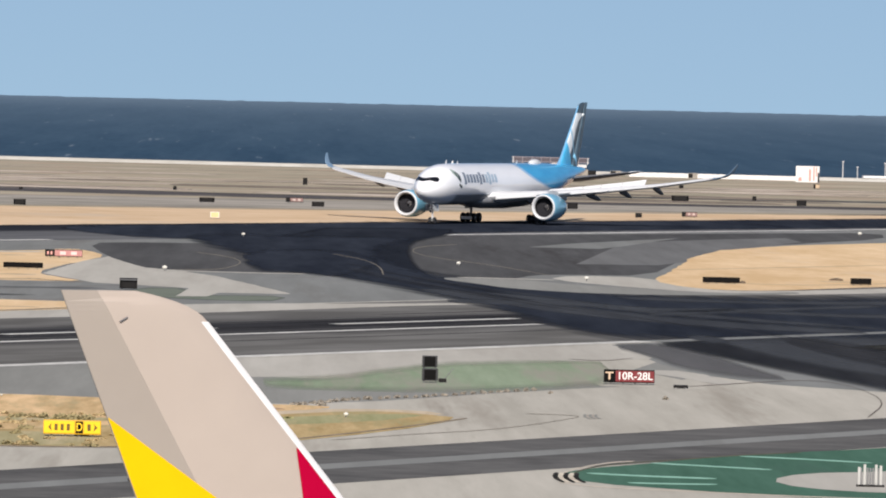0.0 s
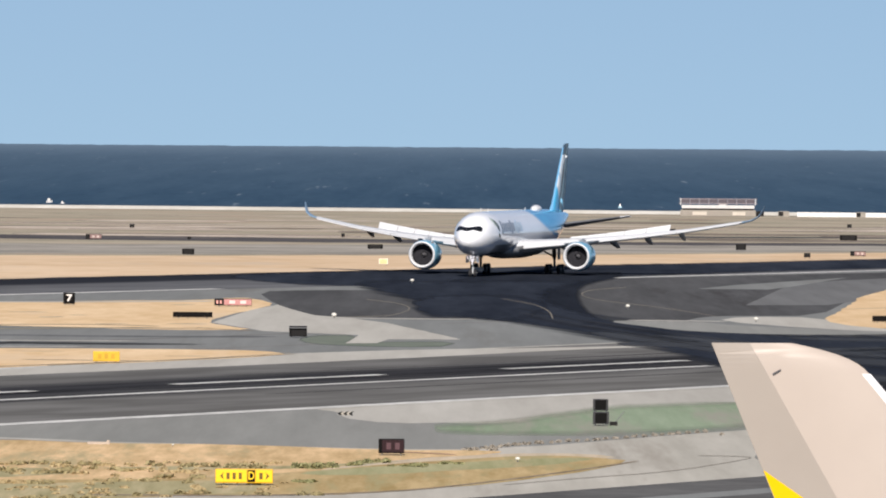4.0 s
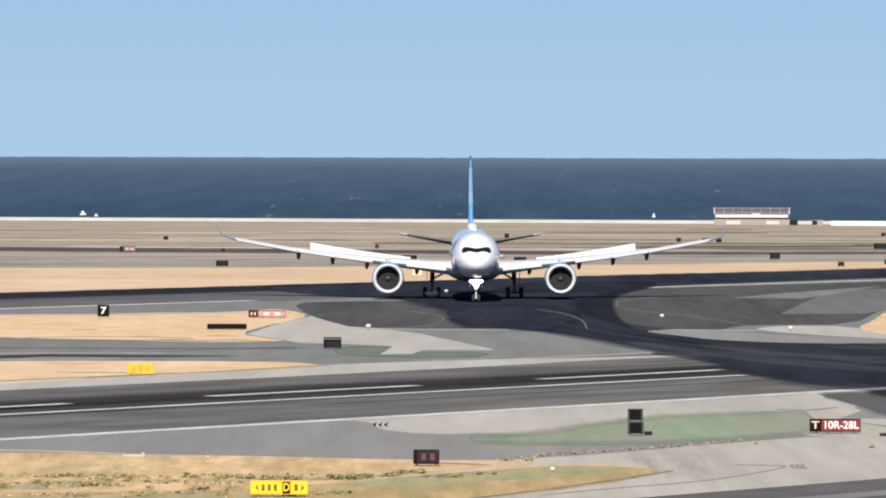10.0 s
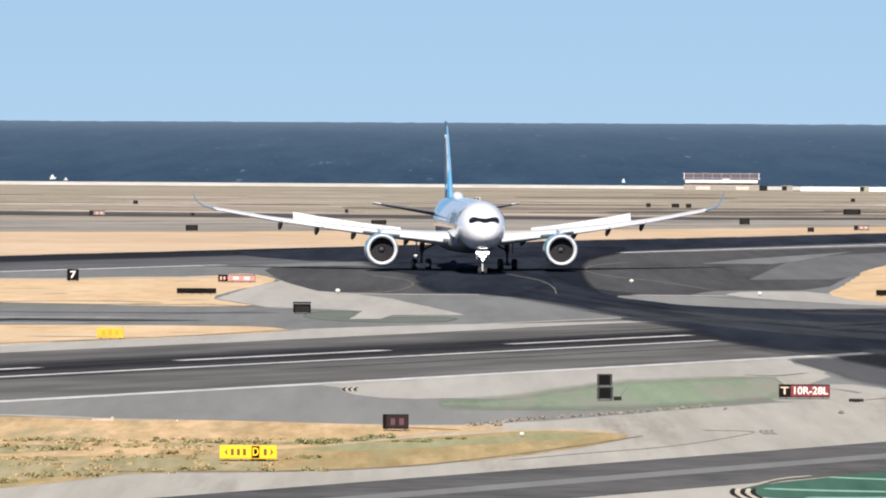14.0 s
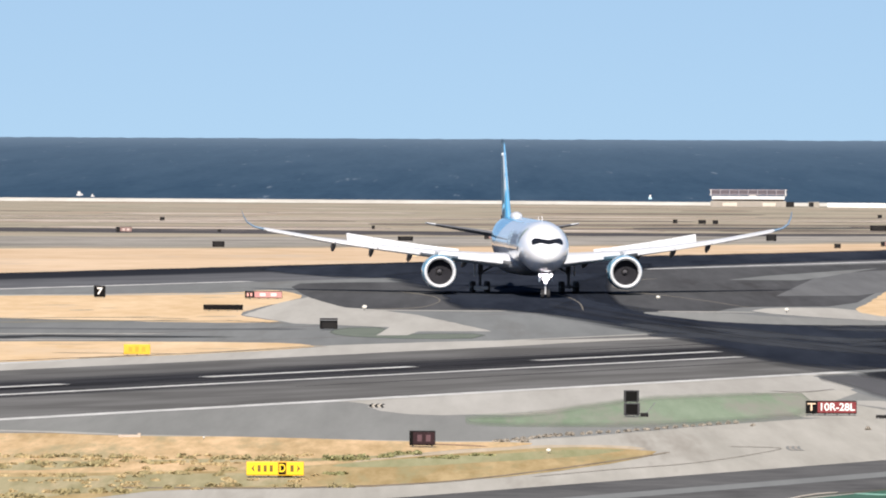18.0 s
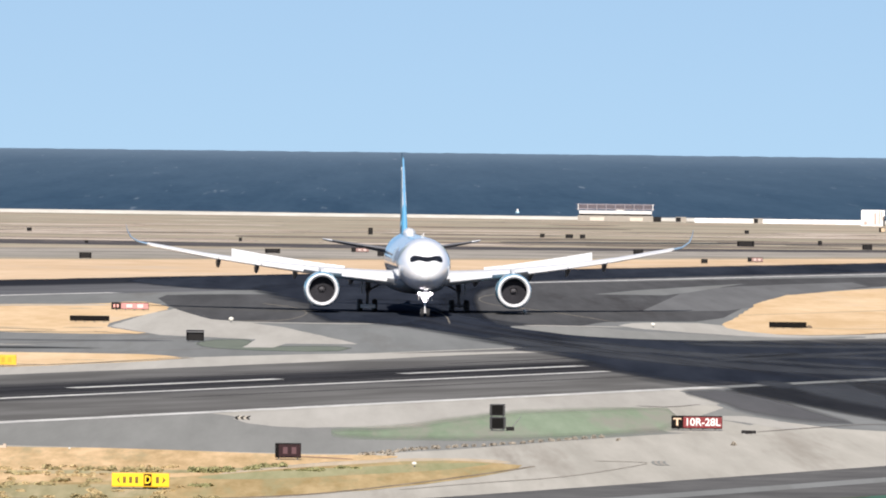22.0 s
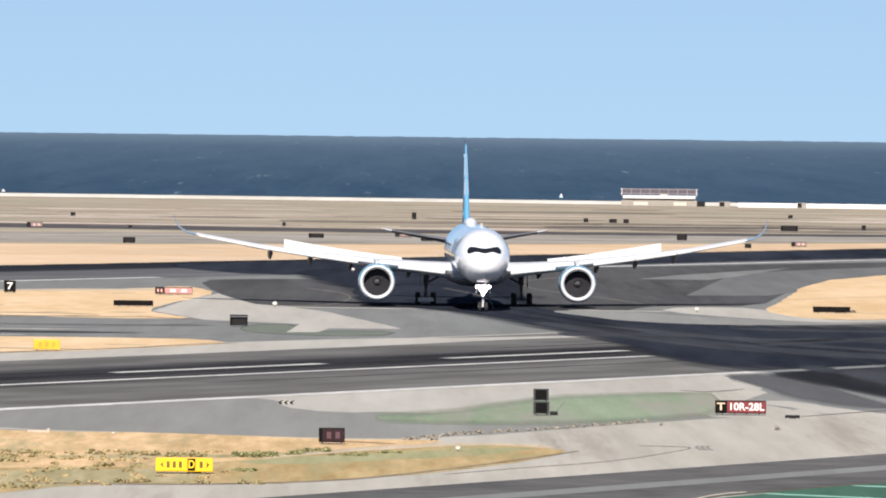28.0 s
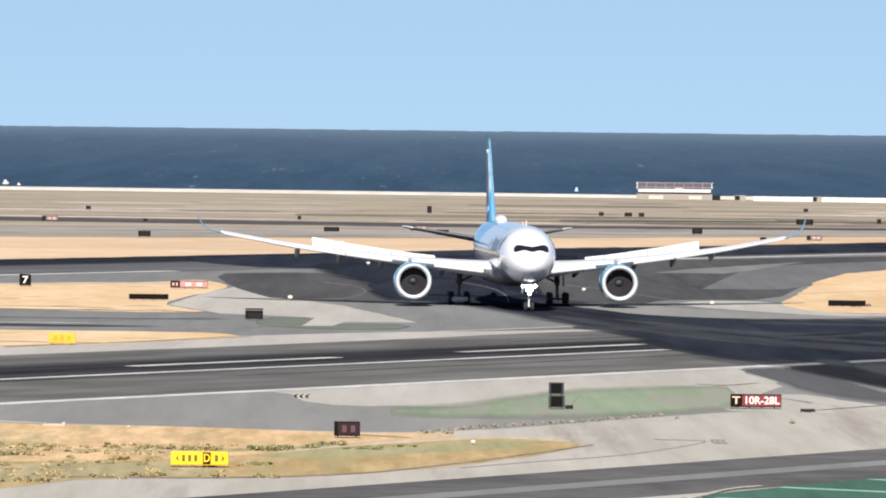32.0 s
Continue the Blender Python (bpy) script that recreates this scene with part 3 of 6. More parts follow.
    sheet("pavement_pale", [(24.4, 622), (27.0, 624), (29.0, 614), (31.4, 596), (30.8, 586), (26.7, 589), (22.5, 592)], 0.055, M_CONC2, "beige-grey pavement beside the runway sign", 1)
    M_FADED = ground_mat("faded_guide_paint", (0.302, 0.281, 0.244), (0.353, 0.328, 0.286), 0.2, 0.8)
    # hold chevrons at the tips of the islands
    for cx, cy, w in ((15.6, 454.5, 0.7), (-7.0, 610.5, 0.5), (20.3, 537, 0.45), (-7.0, 442, 0.5), (-36.4, 626.5, 0.5)):
        worn_off = cx > 20
        for k in range(5):
            x, d = cx + 0.40 * w * k, 0.41 * w
            sheet("hold_mark", [(x + 0.45 * w, cy + 8 * w), (x + 0.45 * w + d, cy + 8 * w), (x + d, cy), (x + 0.45 * w + d, cy - 8 * w), (x + 0.45 * w, cy - 8 * w), (x, cy)], 0.09, (M_FADED if worn_off else M_YELP) if k % 2 else (M_GREYN if worn_off else M_RUBBERP), "cream painted curved hold mark" if k % 2 else "black painted curved hold mark", 1)
    # thin yellow guide lines on the exit
    for line in ([(-9.9, 903), (-5.1, 906), (-3.0, 932), (-2.8, 951), (-4.1, 971), (-8.2, 991)], [(12.5, 900), (12.7, 938), (11.4, 971), (7.8, 1000)], [(30.9, 915), (25.4, 962), (19.6, 991), (17.7, 1015), (17.8, 1035), (19.4, 1055), (24.2, 1072)]):
        ribbons("guide_line", [(line, 1.1)], 0.026, M_FAINT, "faint worn yellow taxi guide line")
    ribbons("guide_line", [([(4, 494), (9, 505), (14.3, 514), (20.1, 535.4), (20, 538.5), (16.8, 539.4)], 0.4)], 0.026, M_FADED, "faint worn taxi guide line")
    ribbons("pavement_joint", [([(-12.4, 898.5), (-4.8, 897), (0.5, 896.4), (4.4, 897.2)], 1.7), ([(20.3, 898.2), (25.3, 897.6), (31, 896)], 1.6)], 0.0262, M_CONC, "pale joint along the edge of the pavement")
    ribbons("field_track", [([(46, 957.6), (57.3, 977), (73.8, 1008)], 1.6), ([(47, 905), (56, 896), (66, 912), (85, 948)], 1.5)], 0.0222, ground_mat("dull_straw", (0.42, 0.319, 0.202), (0.521, 0.403, 0.269), 0.1, 0.6), "faint dull track across the straw grass")
    ribbons("pavement_joint", [([(-33.9, 561), (-28.1, 559.1), (-22.3, 554.3)], 1.4)], 0.0224, M_CONC, "pale concrete rim above the dry grass")
    ribbons("bare_earth", [([(-2.6, 541.6), (-0.6, 540), (1.4, 537.6)], 0.8)], 0.0264, ground_mat("red_earth", (0.286, 0.185, 0.126), (0.386, 0.26, 0.185), 0.2, 0.8), "reddish bare earth by the grass edge")
    ribbons("tyre_streaks", [([(-60, 815), (-43.4, 820), (-34.9, 817.4), (-25, 817.5), (-15.4, 820.5)], 2.6)], 0.0203, ground_mat("dull_dark_asphalt", (0.109, 0.113, 0.118), (0.151, 0.155, 0.16), 0.05, 0.4, squeeze=(1, 0.1, 1)), "darker band along the pavement between the grass strips")
    ribbons("pavement_joint", [([(-60, 955), (-50.9, 962), (-45.7, 963.5), (-38.8, 965.5), (-32, 970.5), (-25.3, 974)], 2.4)], 0.0229, M_CONC, "pale concrete rim above the straw grass")
    ribbons("grass_rim", [([(-33, 721), (-30.9, 724.3), (-25.7, 734.5), (-21.1, 743.7), (-16, 756.9), (-12.9, 765)], 0.8), ([(-52, 857), (-45.2, 854.7), (-38.3, 851), (-32.2, 848.8), (-26, 848.2), (-22.5, 852)], 1.1)], 0.0227, ground_mat("straw_dirt", (0.218, 0.193, 0.143), (0.336, 0.286, 0.21), 0.2, 0.8), "dark dirt line through the straw grass")
    ribbons("pavement_joint", [([(-60, 790), (-46, 798), (-38, 800), (-28, 801)], 1.2), ([(-60, 770), (-45.9, 777.5), (-39.8, 779), (-32, 780.8)], 1.0)], 0.0205, M_CONC, "pale streak along the pavement between the grass strips")
    ribbons("grass_rim", [([(-55, 836), (-49.6, 839.5), (-38.7, 845), (-27.7, 853)], 1.3)], 0.0206, ground_mat("olive_dirt", (0.185, 0.168, 0.118), (0.286, 0.252, 0.176), 0.2, 0.8), "olive dirt along the rim of the grass")
    M_RIM = ground_mat("brown_edge_line", (0.168, 0.139, 0.101), (0.286, 0.235, 0.176), 0.2, 0.8)
    M_SEAM = ground_mat("dark_seam", (0.101, 0.0924, 0.084), (0.185, 0.168, 0.155), 0.2, 0.8)
    ribbons("pavement_seam", [([(29.7, 593.3), (34.8, 604.1), (39.9, 613.9), (42.2, 600), (42.3, 573.3), (39.0, 545.5)], 0.5), ([(23.2, 646), (25.6, 643), (28.4, 651)], 0.5)], 0.024, M_SEAM, "thin dark seam along the pavement edge")
    # brown lines along the lower rims of the grass
    ribbons("grass_rim", [([(-45, 858.2), (-38, 862), (-33.8, 862), (-28, 858)], 1.0), ([(-24, 853), (-21, 846), (-18, 843)], 0.8), ([(-42, 708), (-33, 724), (-26.1, 733.5), (-19.1, 746), (-12.4, 761.5)], 0.9),
                          ([(-36, 738), (-29, 737), (-24, 736)], 0.7), ([(-20, 477.4), (-10, 477), (-2, 484), (3.2, 497.6), (8.5, 514.4), (12.8, 530)], 0.8), ([(46, 871), (51, 868.6), (60, 887), (72, 908)], 0.8)], 0.0225, M_RIM, "brown line along the rim of the grass")
    # single tyre streaks on the exit, grey ones worn through the rubber and black ones beside it
    rnd = random.Random(11)
    axis = [Vector(p) for p in ((5, 1010), (9, 950), (15, 892), (24, 836), (33, 788), (41, 739), (50, 679), (58, 628), (66, 580))]
    grey, black = [], []
    for k in range(16):
        off, i0 = rnd.uniform(-34, 34), rnd.randrange(1, 6)
        n_pts = rnd.randrange(3, 5)
        pts = [p + Vector((0, off + rnd.uniform(-2, 2))) for p in axis[i0:i0 + n_pts]]
        (grey if k % 3 else black).append((pts, rnd.uniform(0.4, 1.2)))
    ribbons("tyre_streaks", grey, 0.0235, ground_mat("worn_rubber", (0.0294, 0.0319, 0.0378), (0.0504, 0.0529, 0.0588), 0.1, 0.5), "thin grey streaks worn through the tyre rubber")
    ribbons("tyre_streaks", black, 0.0245, ground_mat("fresh_rubber", (0.0134, 0.0143, 0.0168), (0.0252, 0.026, 0.0294), 0.1, 0.5), "thin black tyre streaks on the runway exit")
    along = []
    for k in range(40):
        o, s0 = rnd.gauss(345, 9), rnd.uniform(300, 760)
        a, b = U * s0 + N * o, U * (s0 + rnd.uniform(60, 200)) + N * (o + rnd.uniform(-1, 1))
        along.append(([a, a.lerp(b, 0.5), b], rnd.uniform(0.3, 0.9)))
    ribbons("tyre_streaks", along, 0.0105, ground_mat("runway_rubber", (0.021, 0.0218, 0.0252), (0.042, 0.042, 0.0462), 0.1, 0.5), "thin black tyre streaks along the runway")
    pale = []
    for k in range(26):
        o, s0 = rnd.uniform(380, 520), rnd.uniform(640, 1000)
        a, b = U * s0 + N * o, U * (s0 + rnd.uniform(20, 70)) + N * (o + rnd.uniform(-1, 1))
        pale.append(([a, a.lerp(b, 0.5), b], rnd.uniform(0.3, 1.0)))
    ribbons("sealed_cracks", pale, 0.0065, M_MID, "darker sealed cracks in the grey pavement")
    near = []
    for k in range(12):
        o, s0 = rnd.uniform(205, 306), rnd.uniform(380, 640)
        a, b = U * s0 + N * o, U * (s0 + rnd.uniform(10, 45)) + N * (o + rnd.uniform(-0.6, 0.6))
        near.append(([a, a.lerp(b, 0.5), b], rnd.uniform(0.08, 0.3)))
    ribbons("sealed_cracks", near, 0.0055, M_GREY, "grey sealed cracks in the pale concrete")
    # patches of worn grass and olive growth
    olive = ground_mat("olive_growth", (0.277, 0.252, 0.139), (0.42, 0.37, 0.227), 0.2, 1.2, squeeze=(1, 0.06, 1), third=(0.47, 0.386, 0.244), third_at=0.56)
    moss = ground_mat("green_growth", (0.269, 0.269, 0.143), (0.37, 0.353, 0.21), 0.2, 1.2, squeeze=(1, 0.06, 1), third=(0.403, 0.336, 0.202), third_at=0.58)
    dull = ground_mat("worn_straw", (0.336, 0.277, 0.202), (0.454, 0.378, 0.277), 0.05, 0.4, squeeze=(1, 0.05, 1))
    for k, (x, y, w, h) in enumerate(((-40.5, 893, 1.6, 2.2), (-33, 866, 2.0, 1.2), (-25.5, 868, 2.4, 2.0), (-38, 902, 1.2, 1.0), (-44, 915, 2.5, 1.4), (-36, 764, 3, 0.8), (-22, 752, 2.4, 0.8), (-28.5, 955, 1.6, 1.6), (62, 918, 2.5, 1.4))):
        sheet("worn_grass", [(x - w, y - h * 0.2), (x - w * 0.5, y + h * 0.7), (x + w * 0.4, y + h), (x + w, y + h * 0.3), (x + w * 0.5, y - h * 0.8), (x - w * 0.4, y - h)], 0.092 + 0.001 * k, dull, "patch of worn grey-brown straw", 2, jag=1.2)
    sheet("olive_growth", [(-36, 488), (-29, 489.5), (-22, 491.5), (-17, 496), (-12.5, 497.5), (-9.5, 492), (-10.5, 482), (-14, 478.6), (-18, 474.8), (-22, 468), (-25, 461.5), (-36, 462)], 0.066, olive, "olive growth along the lower rim of the dry grass", 1, jag=2.2)
    sheet("olive_growth", [(-31, 505), (-27.5, 511), (-23.5, 513), (-21, 510), (-22, 503.5), (-26, 499.5), (-29.5, 499)], 0.067, olive, "patch of low olive growth in the dry grass", 1, jag=2.2)
    sheet("olive_growth", [(-21, 514), (-13, 518), (-8, 518.5), (-4, 524), (-1.5, 528.5), (-3.6, 523), (-8.4, 513.5), (-13, 512), (-18, 511.5)], 0.068, olive, "patch of low olive growth in the dry grass", 1, jag=1.6)
    sheet("olive_growth", [(-8.6, 509), (-4.6, 517), (0.2, 523.8), (4.4, 530.5), (8.4, 535), (10.8, 533), (6.4, 522), (-0.5, 511), (-6.2, 504)], 0.069, moss, "greenish growth along the top of the grass lobe", 1, jag=1.4)
    sheet("bare_path", [(-11, 506), (-5, 519), (-1.5, 530), (4, 540.5), (10, 541.5), (12, 534), (6, 531), (-1, 521), (-7, 508)], 0.048, ground_mat("beige_path", (0.454, 0.378, 0.277), (0.554, 0.462, 0.344), 0.2, 0.8, squeeze=(1, 0.06, 1)), "pale beige bare path between the grass lobes", 1)


build_ground()


# ---- things ----
def part(name, bm, material, parent, label=""):
    me = bpy.data.meshes.new(name)
    bm.to_mesh(me)
    bm.free()
    me.materials.append(material)
    ob = new(name, me)
    ob.parent = parent
    if label:
        ob["label"] = label
    return ob


def thing(name, m, label, category, group=""):
    ob = new(name)
    ob.matrix_world = m
    return tagged(ob, label, category, group)


def box(bm, cx, cy, cz, sx, sy, sz, bevel=0.0):
    r = bmesh.ops.create_cube(bm, size=1.0, matrix=Matrix.Translation((cx, cy, cz)) @ Matrix.Diagonal((sx, sy, sz, 1)))
    if bevel:
        es = list({e for v in r["verts"] for e in v.link_edges})
        bmesh.ops.bevel(bm, geom=es, offset=bevel, segments=2, affect="EDGES", profile=0.7)
    return bm


def boxed(cx, cy, cz, sx, sy, sz, bevel=0.0):
    return box(bmesh.new(), cx, cy, cz, sx, sy, sz, bevel)


def tube(bm, a, b, r0, r1=None, seg=12):
    a, b = Vector(a), Vector(b)
    d = b - a
    m = Matrix.Translation((a + b) / 2) @ d.to_track_quat("Z", "Y").to_matrix().to_4x4()
    bmesh.ops.create_cone(bm, cap_ends=True, segments=seg, radius1=r0, radius2=r0 if r1 is None else r1, depth=d.length, matrix=m)
    return bm


def loft(rings, close=True, caps=True):
    bm = bmesh.new()
    vs = [[bm.verts.new(p) for p in r] for r in rings]
    n = len(rings[0])
    for a, b in zip(vs, vs[1:]):
        for i in range(n if close else n - 1):
            bm.faces.new((a[i], a[(i + 1) % n], b[(i + 1) % n], b[i]))
    if caps and close:
        bm.faces.new(vs[0])
        bm.faces.new(list(reversed(vs[-1])))
    bmesh.ops.recalc_face_normals(bm, faces=bm.faces)
    return bm


def letters(text, size, material, parent, x, z, y, width, name="letter_panel"):
    cu = bpy.data.curves.new(name, "FONT")
    cu.body, cu.size, cu.extrude, cu.align_x, cu.align_y = text, size, 0.01, "CENTER", "CENTER"
    cu.offset = 0.018 * size
    tmp = bpy.data.objects.new("tmp", cu)
    scene.collection.objects.link(tmp)
    me = bpy.data.meshes.new_from_object(tmp.evaluated_get(bpy.context.evaluated_depsgraph_get()))
    bpy.data.objects.remove(tmp)
    xs = [v.co.x for v in me.vertices]
    k = width / (max(xs) - min(xs))
    for v in me.vertices:
        v.co.x *= k
    me.materials.append(material)
    ob = new(name, me)
    ob.parent = parent
    ob.matrix_local = pose(x, y, z, 90, 0, 0)
    return ob


M_BLACK = plain_mat("sign_black", (0.005, 0.0046, 0.0046), 0.7, spec=0.08)
M_SIGNBACK = plain_mat("sign_back_grey", (0.0109, 0.0101, 0.0101), 0.6, spec=0.15)
M_SIGNRED = plain_mat("sign_red", (0.42, 0.202, 0.193), 0.45)
M_SIGNDRED = plain_mat("sign_dark_red", (0.0185, 0.0059, 0.0084), 0.5, spec=0.2)
M_SIGNRED2 = plain_mat("sign_deep_red", (0.168, 0.0185, 0.021), 0.45)
M_SIGNYEL = plain_mat("sign_yellow", (0.798, 0.521, 0.0084), 0.45, wear=0.05)
M_SIGNAMBER = plain_mat("sign_amber", (0.605, 0.336, 0.0084), 0.5)
M_SIGNWHITE = plain_mat("sign_white", (0.714, 0.697, 0.672), 0.45)
M_SIGNPINK = plain_mat("sign_pale_red", (0.63, 0.302, 0.269), 0.5)
M_INK = plain_mat("sign_ink_brown", (0.134, 0.0756, 0.0084), 0.5)
M_DIM = plain_mat("sign_dim_letter", (0.0756, 0.0336, 0.042), 0.5)
M_POST = plain_mat("sign_leg_grey", (0.21, 0.21, 0.21), 0.5, metal=0.6)
M_FIXTURE = plain_mat("fixture_white", (0.672, 0.655, 0.588), 0.4)


M_CASE = plain_mat("worn_sign_case", (0.0462, 0.0462, 0.0487), 0.6, spec=0.15)


def sign(x, y, w, h, label, panels, legs=2, case=M_BLACK, category="airfield sign", turn=0.0, name="airfield_sign", arrows=False, lid=False):
    """A boxed airfield sign on short legs. panels: (from, to, material, bars or text, ink), across 0..1."""
    t = thing(name, pose(x, y, 0, 0, 0, turn), label, category, "airfield signs")
    lift = 0.14
    for i in range(legs):
        px = 0 if legs == 1 else -w * 0.36 + w * 0.72 * i / (legs - 1)
        part("leg", tube(bmesh.new(), (px, 0, 0), (px, 0, lift + 0.05), 0.05), M_POST, t)
    part("case", boxed(0, 0, lift + (h - lift) / 2, w, 0.32, h - lift, 0.05), case, t)
    # sunlight on the box top is put into the lid's paler grey
    if lid:
        part("lid", loft([[(-w * 0.52, -0.42, h - 0.16), (w * 0.52, -0.42, h - 0.16), (w * 0.52, 0.2, h + 0.02), (-w * 0.52, 0.2, h + 0.02)], [(-w * 0.52, -0.42, h - 0.20), (w * 0.52, -0.42, h - 0.20), (w * 0.52, 0.2, h - 0.02), (-w * 0.52, 0.2, h - 0.02)]]), M_POST, t, "sloping lid in pale grey for its sunlit top")
    for a, b, mt, ink, inkm in panels:
        cx, pw = -w / 2 + w * (a + b) / 2, w * (b - a) - 0.07
        ph = h - lift - 0.14
        face = part("face_panel", boxed(cx, -0.165, lift + (h - lift) / 2, pw, 0.03, ph, 0.01), mt, t)
        if isinstance(ink, str):
            letters(ink, ph * 0.95, inkm, face, cx, lift + (h - lift) / 2, -0.185, pw * (0.88 if len(ink) > 1 else 0.55 if pw > 1 else 0.8), "lettering")
        else:
            for k in range(ink):
                bx = cx + pw * ((k + 0.5) / ink - 0.5) * 0.8
                if arrows and ((k == 0 and a == 0) or (k == ink - 1 and b == 1)):
                    d, zc, aw, ah = (-1 if k == 0 and a == 0 else 1), lift + (h - lift) / 2, pw / ink * 0.5, ph * 0.34
                    tri = [(bx + d * aw / 2, zc), (bx - d * aw / 2, zc + ah), (bx - d * aw * 0.2, zc + ah * 0.2), (bx - d * aw / 2, zc - ah)]
                    part("arrow", loft([[(x, y, z) for x, z in tri] for y in (-0.193, -0.181)]), inkm, face, "dark arrow")
                    continue
                part("writing_bar", boxed(bx, -0.187, lift + (h - lift) / 2, pw / ink * 0.42, 0.012, ph * 0.55), inkm, face)
    return t


def runway_light(x, y, s):
    t = thing("runway_light", pose(x, y, 0), "small pale runway edge light on a short stem", "light", "runway lights")
    part("stem", tube(bmesh.new(), (0, 0, 0), (0, 0, s * 0.5), s * 0.12), M_POST, t)
    b = bmesh.new()
    bmesh.ops.create_uvsphere(b, u_segments=12, v_segments=8, radius=s * 0.5, matrix=Matrix.Translation((0, 0, s * 0.7)) @ Matrix.Diagonal((1, 1, 0.75, 1)))
    part("lens", b, M_FIXTURE, t)


def build_signs():
    M_GOLD = plain_mat("sign_gold", (0.588, 0.361, 0.021), 0.5)
    Y, K, W, R = M_SIGNYEL, M_BLACK, M_SIGNWHITE, M_SIGNRED
    sign(-11.0, 491, 3.34, 0.97, "bright yellow taxiway direction sign with a black centre panel", [(0, 0.55, Y, 4, M_INK), (0.55, 0.70, K, "D", Y), (0.70, 1, Y, 2, M_INK)], 4, case=M_SIGNAMBER, arrows=True)
    sign(-2.7, 536, 1.64, 1.06, "dark red holding sign in a black case", [(0.12, 1, M_SIGNDRED, 2, M_DIM)])
    for x, y in ((11.6, 590), (12.1, 617)):
        sign(x, y, 1.12, 0.99, "black box sign seen from its back", [(0.1, 0.9, K, 0, K)], case=M_CASE)
    sign(25.7, 595, 3.57, 1.05, "red runway holding sign with white lettering beside a black taxiway letter", [(0, 0.22, K, "T", plain_mat("sign_letter_pale", (0.672, 0.487, 0.336))) , (0.22, 1, M_SIGNRED2, "10R-28L", W)], 4)
    sign(-41.0, 949, 1.3, 1.4, "black distance marker sign with a white number seven", [(0.02, 0.98, K, "7", W)], 2)
    sign(-22.6, 947, 4.17, 0.92, "red runway sign with pale lettering and a black end panel", [(0, 0.25, M_SIGNBACK, 2, M_SIGNPINK), (0.25, 1, R, 2, plain_mat("sign_washed_pink", (0.714, 0.521, 0.504)))], 4)
    sign(-25.5, 891, 4.16, 0.7, "long low black sign case seen from its back", [(0.02, 0.98, K, 0, K)], 4)
    sign(-13.2, 817, 1.7, 1.14, "dark grey box sign on the pavement edge", [(0.1, 0.95, M_SIGNBACK, 0, K)], lid=True)
    sign(-28.3, 730, 2.3, 1.02, "plain yellow taxiway sign in the straw grass", [(0.02, 0.98, M_GOLD, 3, plain_mat("faded_ink", (0.47, 0.269, 0.0168)))], 3, case=M_GOLD)
    sign(48.2, 896, 3.94, 0.74, "long low black sign case on the straw grass", [(0.02, 0.98, K, 0, K)], 4)
    sign(63.5, 903, 2.23, 0.8, "low black sign case on the straw grass", [(0.02, 0.98, K, 0, K)], 3)
    dark = "small dark sign box in the far dry grass"
    for x, y, w, h in ((-37.7, 1291, 1.85, 1.0), (49.6, 1377, 1.65, 1.1), (57.3, 1307, 1.0, 0.8), (72.7, 1493, 3.0, 1.1), (39.0, 1581, 0.84, 0.84), (43.9, 1576, 1.4, 0.85), (46.3, 1574, 1.0, 0.85), (-16.3, 1489, 0.6, 0.75), (81.5, 1670, 0.85, 0.78), (-42.1, 1447, 0.6, 0.6), (87.3, 1519, 0.72, 0.95), (92.7, 1470, 1.7, 1.1), (-9.7, 1359, 2.44, 0.85), (8.0, 1340, 1.96, 0.9), (7.0, 1595, 0.85, 1.4), (-57.0, 1590, 0.9, 0.8)):
        sign(x, y, w, h, dark, [(0.1, 0.9, M_SIGNBACK, 0, K)])
    M_FARRED = plain_mat("sign_dull_red", (0.227, 0.139, 0.126), 0.5)
    M_FARINK = plain_mat("sign_dull_pink", (0.47, 0.378, 0.344), 0.5)
    far = "small red and white runway sign in the far grass"
    for x, y, w, h in ((-58.2, 1442, 2.7, 0.96), (66.1, 1326, 2.4, 0.86), (4.4, 1380, 2.85, 0.85)):
        sign(x, y, w, h, far, [(0, 0.25, M_SIGNBACK, 0, W), (0.25, 1, M_FARRED, 2, M_FARINK)], 3)
    sign(111.3, 1718, 1.2, 1.0, "small tan box in the far grass", [(0.3, 1, plain_mat("tan_box", (0.504, 0.378, 0.252)), 0, K)])
    sign(-7.5, 1217, 1.3, 0.97, "small pale yellow box beside the far runway", [(0.05, 0.95, plain_mat("pale_yellow", (0.63, 0.504, 0.252)), 0, K)], case=M_FIXTURE)
    for x, y, s in ((-10.7, 897, 0.55), (21.6, 951, 0.5), (5.2, 527, 0.32), (33.9, 895, 0.5), (83.7, 1195, 0.6), (-16.9, 548, 0.16), (-3.0, 1090, 0.5)):
        runway_light(x, y, s)

    # odds and ends on the pavement
    M_PALEBOX = plain_mat("pale_block", (0.42, 0.35, 0.285), 0.8)
    M_LUMP = plain_mat("lump_brown", (0.134, 0.101, 0.0714), 0.9, wear=0.4, scale=4.0)
    M_BARRIER = plain_mat("barrier_off_white", (0.437, 0.437, 0.412), 0.6)
    t = thing("white_barrier", pose(32.6, 452, 0), "white slatted barrier on the concrete pad", "barrier")
    for x, h in ((-0.66, 1.05), (-0.36, 1.2), (0.25, 1.2), (0.5, 1.15)):
        part("post", boxed(x, 0, h / 2, 0.14, 0.14, h, 0.02), M_BARRIER, t, "off-white post")
